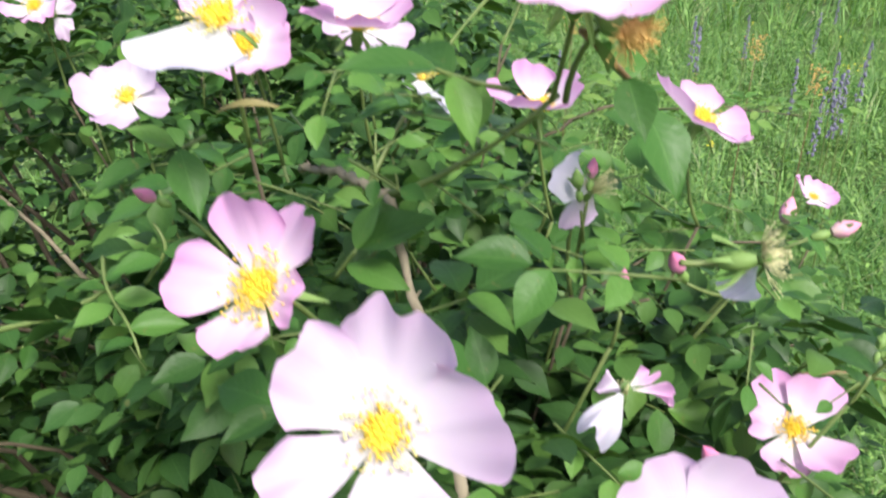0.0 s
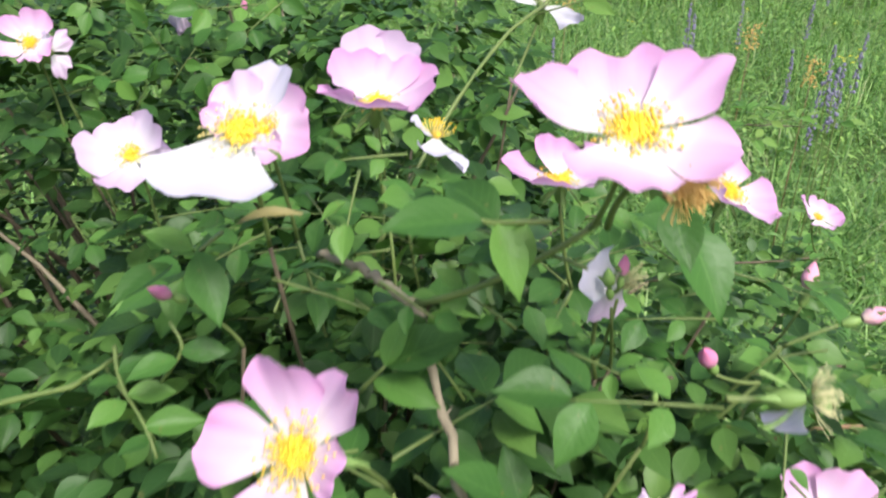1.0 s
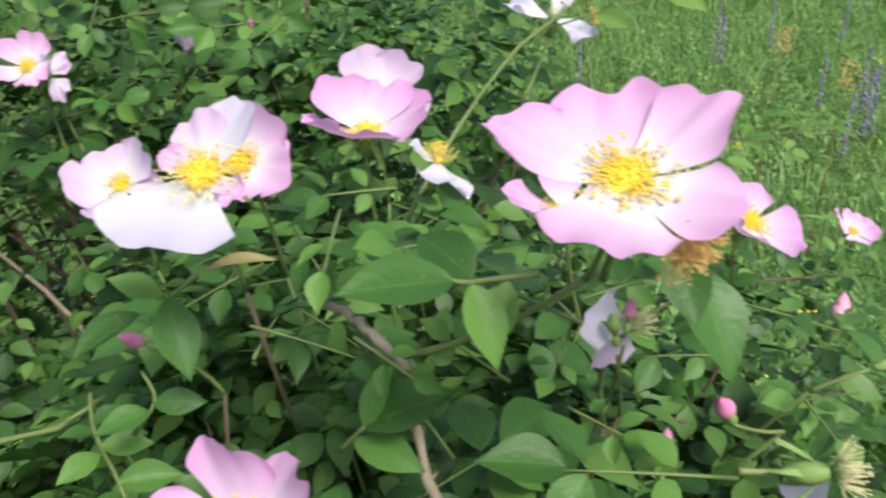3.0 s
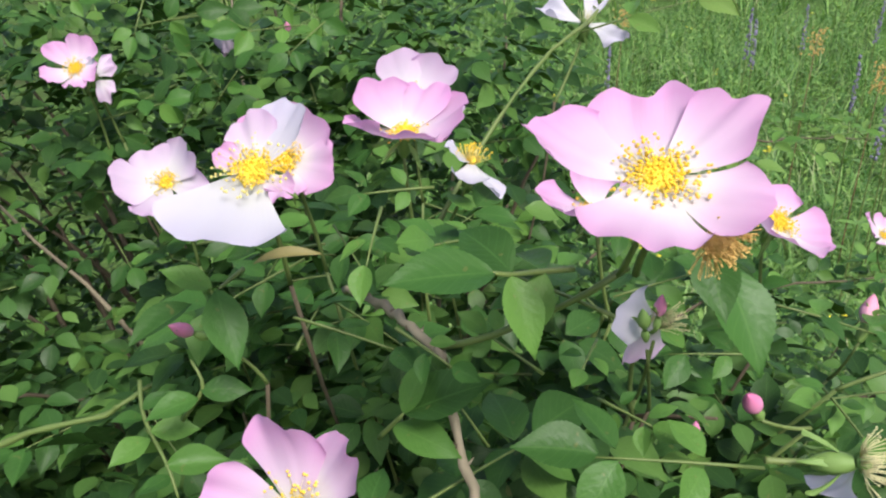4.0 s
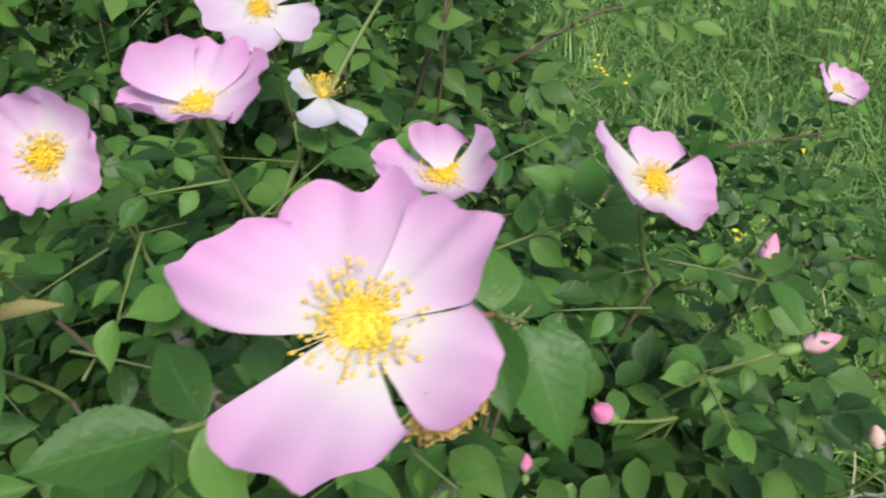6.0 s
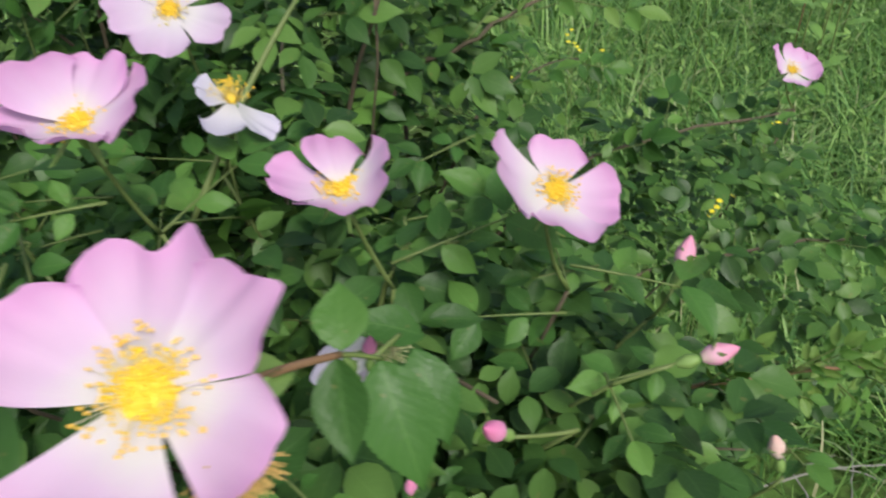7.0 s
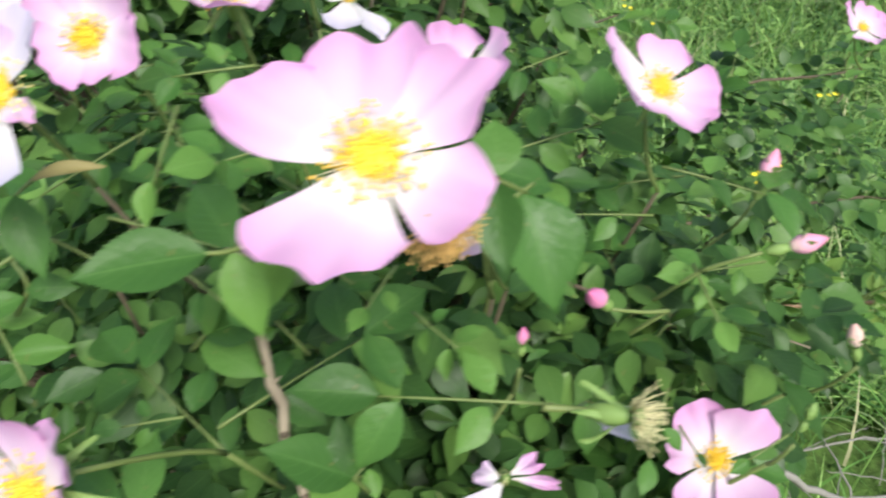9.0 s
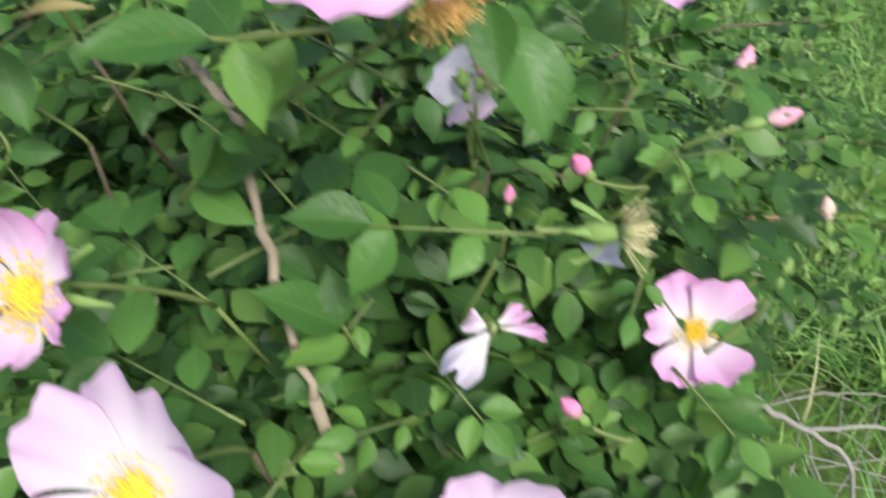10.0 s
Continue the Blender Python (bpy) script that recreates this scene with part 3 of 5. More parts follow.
def bough_spots(rng, count):
    """Where the leaves of the boughs sit and which way they point."""
    total = sum(b[2] for b in BOUGHS)
    for c, r, share in BOUGHS:
        made = 0
        while made < count * share / total:
            d = Vector((rng.gauss(0, 1), rng.gauss(0, 1), rng.gauss(0.45, 1))).normalized()
            if d.z < -0.35:
                continue
            k = 1.07 - abs(rng.gauss(0, 0.20))
            p = Vector((c[0] + d.x * r[0] * k, c[1] + d.y * r[1] * k, c[2] + d.z * r[2] * k))
            made += 1
            if any((p - q).length < rad for q, rad in CLEAR):
                continue
            if p.x < -0.05 and p.y < 0.42 and p.z < 0.75 and rng.random() < 0.7:
                continue  # the open, shaded side of the bush
            if p.x > 0.17 + 0.8 * max(0.0, p.y - 0.38):
                continue
            out = Vector((d.x, d.y, 0)) + Vector((rng.gauss(0, 0.7), rng.gauss(0, 0.7), 0))
            out.z = out.length * rng.gauss(-0.12, 0.28)
            up = Vector((rng.gauss(0, 0.58), rng.gauss(-0.12, 0.58), 1)) + d * 0.35
            yield p, out, up

# ---- blooms ----
rose("large open pink dog rose with yellow stamens, petals spread flat", (0.0650, 0.2372, 0.9056), (0.025, -0.457, 0.889), (
    (158, 26.7, 20.5, 13, 13, 0.08, 0.03, -0.20, 0.55, 0.08, None),
    (95, 23.2, 24.3, 7, -12, 0.03, 0.17, -0.12, -0.58, 0.12, None),
    (36, 22.8, 18.1, 21, -1, 0.04, 0.04, 0.40, -0.32, 0.15, None),
    (-29, 22.2, 19.0, 11, 9, -0.04, 0.04, 0.20, 0.00, 0.00, None),
    (-107, 26.0, 25.5, 16, -6, -0.18, 0.05, -0.45, 0.25, 0.10, None),
), (0.062, 0.262, 0.872), stamens=1.15, spread=0.0112, seed=706)
rose("very pale pink dog rose with notched petals, wide open", (0.0275, 0.1696, 0.8271), (-0.026, -0.830, 0.557), (
    (83, 24.3, 25.0, 17, -22, -0.02, 0.12, 0.00, 0.45, 0.10, M_PALE),
    (147, 23.3, 21.8, 9, 0, -0.05, 0.05, -0.30, -0.80, 0.10, M_PALE),
    (10, 25.1, 23.3, 21, 13, -0.17, 0.06, 0.10, 0.00, 0.00, M_PALE),
    (-149, 25.9, 15.1, 12, 2, 0.07, 0.08, 0.00, 0.00, 0.00, M_PALE),
    (-75, 23.5, 23.5, 10, 0, 0.00, 0.10, 0.00, 0.00, 0.00, M_PALE),
), (0.030, 0.210, 0.780), stamens=0.8, spread=0.0095, seed=5, pale=True)
rose("pink dog rose with a broad yellow ring of stamens", (-0.0057, 0.2050, 0.8399), (-0.246, -0.818, 0.519), (
    (108, 20.7, 19.1, 17, -1, 0.11, 0.06, -0.20, 0.00, 0.00, None),
    (59, 21.7, 15.2, 15, -10, -0.07, 0.08, -0.17, 0.00, 0.00, None),
    (-176, 21.5, 18.4, 14, 4, 0.02, 0.05, -0.05, 0.00, 0.00, None),
    (-97, 16.6, 17.3, 17, 5, -0.15, 0.13, 0.15, 0.00, 0.00, None),
    (-9, 12.2, 14.1, 17, 2, 0.00, 0.12, -0.14, 0.00, 0.00, None),
), (0.010, 0.250, 0.790), stamens=1.1, spread=0.0100, seed=7)
rose("fading dog rose with one large white petal hanging forward", (-0.0337, 0.2756, 0.8906), (0.016, -0.586, 0.810), (
    (-111, 23.5, 41.0, 2, 11, -0.06, 0.04, 0.10, -0.20, 0.05, M_WHITE),
    (61, 20.5, 16.8, 22, -13, -0.05, 0.03, 0.00, 0.00, 0.00, M_WHITE),
    (101, 14.9, 15.0, 19, -3, -0.09, 0.10, 0.20, 0.00, 0.00, M_PALE),
    (159, 10.8, 8.6, 18, 3, -0.01, 0.05, 0.00, 0.00, 0.00, M_PINK),
    (-32, 12.1, 7.6, 9, -4, 0.05, 0.00, 0.00, 0.00, 0.10, M_PINK),
), (-0.035, 0.300, 0.845), stamens=1.0, spread=0.0110, seed=10, pale=True)
rose("pink dog rose behind the fading white-petalled one", (-0.0460, 0.3386, 0.8722), (0.015, -0.820, 0.572), (
    (126, 19.5, 20.4, 22, 1, 0.06, 0.09, -0.11, 0.00, 0.00, None),
    (56, 20.3, 22.7, 26, 0, -0.03, 0.06, -0.20, 0.00, 0.00, None),
    (-13, 19.9, 21.7, 22, 2, -0.04, 0.06, 0.21, 0.00, 0.00, None),
    (-86, 17.4, 19.2, 26, -1, -0.01, 0.12, 0.15, 0.00, 0.00, None),
    (-155, 15.8, 18.2, 19, -3, -0.07, 0.12, -0.15, 0.00, 0.00, None),
), (-0.040, 0.360, 0.820), stamens=1.2, spread=0.0085, seed=11)
rose("pale pink dog rose with flat petals", (-0.1312, 0.4210, 0.8319), (0.037, -0.677, 0.735), (
    (-166, 24.4, 24.8, 27, 1, -0.08, 0.07, 0.06, 0.00, 0.00, M_PALE),
    (114, 18.1, 24.9, 13, 8, 0.08, 0.11, 0.18, 0.00, 0.00, M_PALE),
    (-11, 23.1, 18.7, 11, 13, -0.28, 0.13, -0.21, 0.00, 0.00, M_PALE),
    (-93, 23.9, 24.0, 21, 1, 0.01, 0.10, 0.09, 0.00, 0.00, M_PALE),
    (45, 22.0, 22.0, 35, 0, 0.00, 0.09, -0.16, 0.00, 0.00, M_PALE),
), (-0.130, 0.440, 0.780), stamens=0.6, spread=0.0085, seed=13, pale=True)
rose("bowl-shaped pink dog rose open to the sky", (-0.0073, 0.3608, 0.8771), (0.110, -0.205, 0.973), (
    (134, 22.2, 23.2, 48, -17, 0.16, 0.09, -0.21, 0.00, 0.00, None),
    (41, 21.3, 22.2, 38, -2, -0.13, 0.13, 0.18, 0.00, 0.00, None),
    (-28, 24.4, 28.3, 28, 10, 0.03, 0.09, -0.10, 0.00, 0.00, None),
    (-102, 19.9, 20.7, 26, -2, 0.02, 0.13, 0.04, 0.00, 0.00, None),
    (180, 22.3, 20.6, 19, 15, -0.00, 0.13, 0.17, 0.00, 0.00, None),
), (-0.005, 0.380, 0.820), stamens=1.1, spread=0.0110, seed=15)
rose("pale pink dog rose with drooping lower petals", (-0.0215, 0.4745, 0.8617), (0.188, -0.709, 0.680), (
    (-174, 24.9, 18.8, 14, -6, -0.09, 0.09, -0.04, 0.00, 0.00, M_PALE),
    (-105, 25.5, 24.6, 25, 4, -0.00, 0.10, -0.03, 0.00, 0.00, M_PALE),
    (-30, 24.8, 19.6, 6, 1, 0.05, 0.06, -0.10, 0.00, 0.00, M_PALE),
    (46, 23.8, 24.8, 22, -1, -0.10, 0.12, -0.23, 0.00, 0.00, M_PALE),
    (111, 23.8, 26.5, 22, 1, 0.05, 0.04, 0.06, 0.00, 0.00, M_PALE),
), (-0.020, 0.490, 0.800), stamens=0.7, spread=0.0085, seed=17, pale=True)
rose("cupped pink dog rose facing the sky", (0.0649, 0.3721, 0.8449), (-0.010, -0.221, 0.975), (
    (184, 24.0, 20.0, 19, 6, -0.06, 0.07, 0.02, 0.00, 0.00, None),
    (113, 17.3, 18.4, 60, -3, 0.21, 0.09, -0.08, 0.00, 0.00, None),
    (1, 19.9, 28.3, 37, 9, -0.09, 0.14, -0.15, 0.00, 0.00, None),
    (-92, 19.6, 24.6, 28, 1, -0.03, 0.08, -0.15, 0.00, 0.00, None),
), (0.075, 0.385, 0.790), stamens=1.0, spread=0.0100, seed=19)
rose("pink dog rose tilted aside with a long upper petal", (0.1325, 0.3761, 0.8407), (0.342, -0.369, 0.864), (
    (143, 27.3, 39.4, 25, 20, 0.13, 0.10, -0.11, 0.00, 0.00, None),
    (54, 17.2, 20.7, 15, -2, 0.10, 0.08, 0.12, 0.00, 0.00, None),
    (-38, 21.4, 24.3, 4, -2, 0.03, 0.07, 0.03, 0.00, 0.00, None),
    (-123, 21.9, 25.4, 23, -5, 0.02, 0.13, -0.20, 0.00, 0.00, None),
), (0.140, 0.385, 0.790), stamens=1.0, spread=0.0090, seed=21)
rose("small pink dog rose on a low shoot over the grass", (0.3410, 0.7628, 0.6779), (0.190, -0.388, 0.902), (
    (148, 24.4, 28.1, 31, 4, -0.04, 0.05, -0.14, 0.00, 0.00, None),
    (56, 20.0, 22.2, 17, 3, 0.07, 0.12, 0.06, 0.00, 0.00, None),
    (-14, 21.5, 26.3, 16, 4, -0.02, 0.06, -0.08, 0.00, 0.00, None),
    (-113, 19.5, 23.7, 16, 4, 0.01, 0.06, -0.02, 0.00, 0.00, None),
), (0.360, 0.785, 0.630), stamens=0.6, spread=0.0075, seed=23)
rose("pink dog rose half hidden by leaves low in the bush", (0.1595, 0.2929, 0.7473), (0.112, -0.623, 0.774), (
    (113, 21.7, 18.3, 16, 2, -0.00, 0.04, 0.10, 0.00, 0.00, None),
    (53, 21.9, 22.4, 26, 2, -0.10, 0.13, 0.23, 0.00, 0.00, None),
    (-65, 21.7, 20.9, 31, -3, 0.07, 0.11, 0.23, 0.00, 0.00, None),
    (-125, 21.1, 18.1, 18, 2, -0.09, 0.04, -0.11, 0.00, 0.00, None),
    (169, 18.8, 12.5, 13, 2, -0.02, 0.14, 0.14, 0.00, 0.00, None),
), (0.165, 0.320, 0.690), stamens=0.8, spread=0.0080, seed=25)
rose("small pink dog rose deep in the bush beside a withered one", (-0.2323, 0.5326, 0.8597), (0.068, -0.713, 0.698), (
    (140, 20.7, 15.0, 22, 4, 0.11, 0.08, 0.22, 0.00, 0.00, None),
    (74, 19.5, 21.6, 22, 3, 0.05, 0.10, 0.16, 0.00, 0.00, None),
    (-22, 17.2, 13.9, 19, -2, -0.01, 0.07, -0.15, 0.00, 0.00, None),
    (-78, 17.5, 14.8, 20, 1, 0.03, 0.08, -0.18, 0.00, 0.00, None),
    (-142, 19.1, 16.3, 24, 8, -0.05, 0.08, 0.23, 0.00, 0.00, None),
), (-0.230, 0.550, 0.800), stamens=0.7, spread=0.0075, seed=27)
rose("pale pink dog rose low in front", (0.0947, 0.1818, 0.7886), (0.043, -0.796, 0.604), (
    (125, 23.5, 24.0, 16, 5, 0.00, 0.10, 0.10, 0.00, 0.00, M_PALE),
    (55, 24.0, 25.0, 16, 5, 0.00, 0.08, -0.10, 0.00, 0.00, M_PALE),
    (-15, 23.0, 24.0, 14, 5, 0.00, 0.10, 0.00, 0.00, 0.00, M_PALE),
    (-88, 23.0, 24.0, 12, 5, 0.00, 0.12, 0.10, 0.00, 0.00, M_PALE),
    (-162, 23.0, 24.0, 14, 5, 0.00, 0.08, 0.00, 0.00, 0.00, M_PALE),
), (0.095, 0.222, 0.739), stamens=0.8, spread=0.0090, seed=29, pale=True)
spent_bloom("withered white dog rose with drooping petals and bare stamens", (0.0110, 0.4340, 0.8424), (0.156, -0.024, 0.987), (-0.005, 0.445, 0.800), False, seed=31, spread=0.0095, count=70, golden=True, broad=((-167, 21.0, 18.1, -4, -2, -0.01, 0.06, 0.10, 0.00, 0.00, M_WHITE), (-86, 20.6, 17.5, -38, -4, 0.06, 0.06, 0.10, 0.00, 0.00, M_WHITE), (124, 14.0, 18.7, 32, -13, 0.06, 0.06, 0.10, 0.00, 0.00, M_WHITE),))
spent_bloom("spent dog rose with pale stamens and dangling bluish petals", (0.1180, 0.2395, 0.8370), (0.910, -0.285, 0.301), (0.098, 0.242, 0.834), False, ((-60, 0.015, 0.008, -25, 0.1, 0.2, None), ), seed=33, count=70, spread=0.011, size=0.8)
spent_bloom("dried orange-brown spent dog rose under the large bloom", (0.0770, 0.2321, 0.8951), (0.463, -0.855, -0.234), (0.066, 0.262, 0.872), True, (), seed=35, count=200, spread=0.0082)
spent_bloom("spent dog rose with folded white petals among buds", (0.0825, 0.3162, 0.8292), (0.464, -0.657, 0.595), (0.080, 0.330, 0.780), False, seed=37, spread=0.009, count=70, broad=((160, 19.3, 19.4, 20, -20, 0.17, 0.06, 0.10, 0.00, 0.00, M_WHITE), (-115, 15.5, 16.9, -48, -18, -0.20, 0.06, 0.10, 0.00, 0.00, M_PALE),))
spent_bloom("withered dog rose with a pale hanging petal", (0.0897, 0.2529, 0.7866), (0.147, -0.470, 0.870), (0.090, 0.310, 0.700), False, ((-138.5, 0.0178, 0.0125, -10, 0.2, 0.15, None), (165.5, 0.0065, 0.008, 10, 0.3, 0.2, M_PALE), (-17.0, 0.0141, 0.004, 5, 0.3, 0.1, M_PINK), (19.0, 0.0095, 0.006, 10, 0.3, 0.1, M_PINK), ), seed=39, count=10, spread=0.004, size=0.5)
spent_bloom("far white dog rose losing its petals", (0.0650, 0.5700, 0.8840), (0.036, -0.472, 0.881), (0.050, 0.560, 0.840), False, ((160, 0.026, 0.016, 10, 0.1, 0.0, None), (-30, 0.026, 0.018, 5, 0.1, 0.1, None), (60, 0.02, 0.014, 20, 0.1, 0.0, None), ), seed=41, count=30, spread=0.007)
spent_bloom("withered pink-white dog rose hanging in the leaves", (-0.1885, 0.6512, 0.8699), (0.105, -0.994, 0.032), (-0.194, 0.675, 0.897), False, ((-90, 0.03, 0.016, -20, 0.1, 0.1, M_PALE), (-60, 0.018, 0.012, -20, 0.1, 0.1, None), ), seed=43, count=12, spread=0.005)
spent_bloom("crumpled withered dog rose beside a fresh one", (-0.2239, 0.5362, 0.8539), (0.389, -0.709, 0.588), (-0.220, 0.550, 0.810), False, ((30, 0.014, 0.014, 30, 0.2, 0.2, M_PALE), (-60, 0.014, 0.014, 10, 0.2, 0.2, M_PALE), (120, 0.012, 0.014, 30, 0.2, 0.2, M_WHITE), ), seed=45, count=12, spread=0.004)
rose_bud("round deep pink rose bud", (0.1160, 0.3110, 0.8010), (-0.437, -0.442, 0.783), 0.0112, (0.140, 0.325, 0.785), seed=51)
rose_bud("slim pink-tipped rose bud in green sepals", (0.1835, 0.4010, 0.7870), (0.286, 0.468, 0.836), 0.0130, (0.175, 0.405, 0.755), seed=52, material=M_BUD)
rose_bud("opening pink rose bud on a green stalk", (0.1765, 0.3350, 0.8085), (0.950, 0.093, 0.297), 0.0115, (0.150, 0.335, 0.795), seed=53, material=M_BUD)
rose_bud("deep pink rose bud low among the leaves", (0.1148, 0.2348, 0.7735), (-0.574, -0.090, 0.814), 0.009, (0.132, 0.237, 0.760), seed=54)
rose_bud("small rose bud with a pink tip", (-0.0700, 0.3000, 0.8250), (-0.697, -0.455, 0.554), 0.0085, (-0.050, 0.310, 0.800), seed=55)
rose_bud("pink rose bud beside the spent bloom", (0.0809, 0.3089, 0.8355), (0.096, 0.138, 0.986), 0.007, (0.080, 0.330, 0.790), seed=56)
rose_bud("green seed-bearing rose hip beside the spent bloom", (0.0765, 0.3055, 0.8326), (-0.191, -0.126, 0.974), 0.0075, (0.085, 0.330, 0.785), seed=61, material=M_SEPAL)
rose_bud("faded rose bud with brownish shrivelled petals", (0.2020, 0.3210, 0.7790), (-0.276, 0.213, 0.937), 0.009, (0.190, 0.330, 0.740), seed=57, material=M_FADED, openness=0.1)
rose_bud("tiny pink rose bud in the dark leaves", (0.0919, 0.2869, 0.8052), (0.031, 0.234, 0.972), 0.006, (0.090, 0.287, 0.782), seed=58)
rose_bud("unripe green rose bud on a long stalk", (0.1760, 0.2808, 0.7887), (0.279, 0.388, 0.878), 0.006, (0.169, 0.278, 0.769), seed=59, material=M_SEPAL)
rose_bud("small reddish rose bud at the top of the bush", (-0.1433, 0.6663, 0.8609), (0.088, 0.239, 0.967), 0.009, (-0.140, 0.663, 0.841), seed=60)

# ---- leaves of the bush ----
for ob in [o for o in scene.objects if o.parent is None and o.name.startswith(("rose_bloom", "rose_bud", "spent_bloom"))]:
    m = ob.matrix_basis
    wide = 0.040 if ob.name.startswith("rose_bloom") else 0.024
    for k in (0, 1, 2):
        CLEAR.append((m.translation + m.to_3x3() @ Vector((0, 0, 0.01 + 0.03 * k)), wide))


def hero_leaf(base, tip, up, seed, pairs=2, meshes=None):
    """A leaf whose stalk starts at base and whose end leaflet reaches tip."""
    base, tip = Vector(base), Vector(tip)
    size = (tip - base).length / 0.091
    return rose_leaf(bush, bush_inv @ frame_of(base, tip - base, up), seed, pairs, size, meshes)


def strand(points, n=4, wobble=0.0, seed=0):
    """A smooth line through a few points."""
    pts = [Vector(p) for p in points]
    rng = random.Random(seed)
    out = []
    for i in range(len(pts) - 1):
        a, b, c, d = pts[max(i - 1, 0)], pts[i], pts[i + 1], pts[min(i + 2, len(pts) - 1)]
        for k in range(n):
            s = k / n
            p = 0.5 * ((2 * b) + (c - a) * s + (2 * a - 5 * b + 4 * c - d) * s * s + (3 * b - a - 3 * c + d) * s ** 3)
            out.append(p + Vector((rng.uniform(-1, 1), rng.uniform(-1, 1), rng.uniform(-1, 1))) * wobble)
    return out + [pts[-1]]


def set_leaf(stalk, leaflets, label=""):
    """A leaf of known lie: its stalk's points, and for each leaflet base, tip, upper side, width to length and mesh."""
    pts = strand(stalk, 4)
    ob = bush_part("leaf", mesh("leaf_stalk", *tube(pts, taper(len(pts), 0.0009, 0.0005), 5), M_STEM), label)
    for base, tip, up, wide, k in leaflets:
        base, tip = Vector(base), Vector(tip)
        f = (tip - base).length / 0.028
        part("leaflet", BIG[k], ob, frame_of(base, tip - base, up) @ Matrix.Diagonal((f, f * wide, f, 1)))
    return ob


hero_leaf((0.1010, 0.2500, 0.8252), (0.0371, 0.2409, 0.8342), (0, -0.45, 0.9), 102, 2)
set_leaf(((0.0691, 0.2481, 0.8921), (0.0760, 0.2608, 0.8842), (0.0842, 0.2724, 0.8758), (0.0909, 0.2791, 0.8675)), (((0.0842, 0.2729, 0.8764), (0.0830, 0.2838, 0.8863), (0.17, -0.61, 0.78), 1.35, 1), ((0.0836, 0.2705, 0.8772), (0.0874, 0.2539, 0.8646), (-0.07, -0.58, 0.82), 0.95, 0), ((0.0900, 0.2788, 0.8676), (0.1013, 0.2569, 0.8526), (0.17, -0.61, 0.78), 1.0, 3), ((0.0954, 0.2936, 0.8554), (0.1052, 0.2756, 0.8428), (0.31, -0.66, 0.69), 0.95, 4), ((0.0760, 0.2608, 0.8842), (0.0714, 0.2486, 0.8909), (0.05, 0.20, 0.98), 0.5, 2),))
set_leaf(((0.0874, 0.2871, 0.8592), (0.0923, 0.2953, 0.8584)), (((0.0975, 0.2995, 0.8534), (0.0824, 0.2967, 0.8641), (0.17, -0.21, 0.96), 0.95, 1), ((0.0974, 0.3094, 0.8491), (0.1123, 0.3122, 0.8482), (0.07, -0.34, 0.94), 0.8, 5),))
hero_leaf((0.0300, 0.2757, 0.8059), (0.0108, 0.2767, 0.8367), (0, -0.5, 0.85), 141, 1)
hero_leaf((0.0148, 0.2707, 0.7787), (0.0428, 0.2539, 0.7720), (0, -0.5, 0.85), 142, 2)
set_leaf(((-0.0524, 0.3063, 0.8464), (-0.0555, 0.2923, 0.8461)), (((-0.0624, 0.2871, 0.8432), (-0.0762, 0.2698, 0.8378), (-0.26, -0.54, 0.80), 0.95, 2), ((-0.0561, 0.2920, 0.8460), (-0.0453, 0.2745, 0.8307), (0.15, -0.65, 0.75), 0.85, 1), ((-0.0572, 0.2917, 0.8465), (-0.0714, 0.2885, 0.8545), (-0.18, -0.42, 0.89), 0.95, 0),))
set_leaf(((-0.0727, 0.2892, 0.7977), (-0.0644, 0.2901, 0.8106), (-0.0690, 0.2936, 0.8187)), (((-0.0653, 0.2877, 0.8080), (-0.0774, 0.2755, 0.8107), (-0.17, -0.55, 0.82), 0.9, 3), ((-0.0651, 0.2893, 0.8101), (-0.0486, 0.2917, 0.8111), (0.25, -0.52, 0.82), 0.9, 4),))
set_leaf(((0.0502, 0.2533, 0.8770), (0.0428, 0.2455, 0.8797), (0.0358, 0.2346, 0.8839), (0.0324, 0.2313, 0.8858)), (((0.0329, 0.2314, 0.8858), (0.0116, 0.2195, 0.8896), (0.08, -0.43, 0.90), 0.92, 0), ((0.0360, 0.2345, 0.8838), (0.0432, 0.2227, 0.8725), (0.19, -0.64, 0.74), 0.85, 3), ((0.0363, 0.2350, 0.8843), (0.0233, 0.2486, 0.8914), (-0.03, -0.38, 0.93), 0.95, 1), ((0.0434, 0.2456, 0.8797), (0.0395, 0.2318, 0.8683), (0.19, -0.55, 0.81), 0.8, 4), ((0.0437, 0.2475, 0.8789), (0.0364, 0.2645, 0.8788), (0.06, -0.23, 0.97), 0.8, 5),), "toothed green rose leaf close under the large bloom")
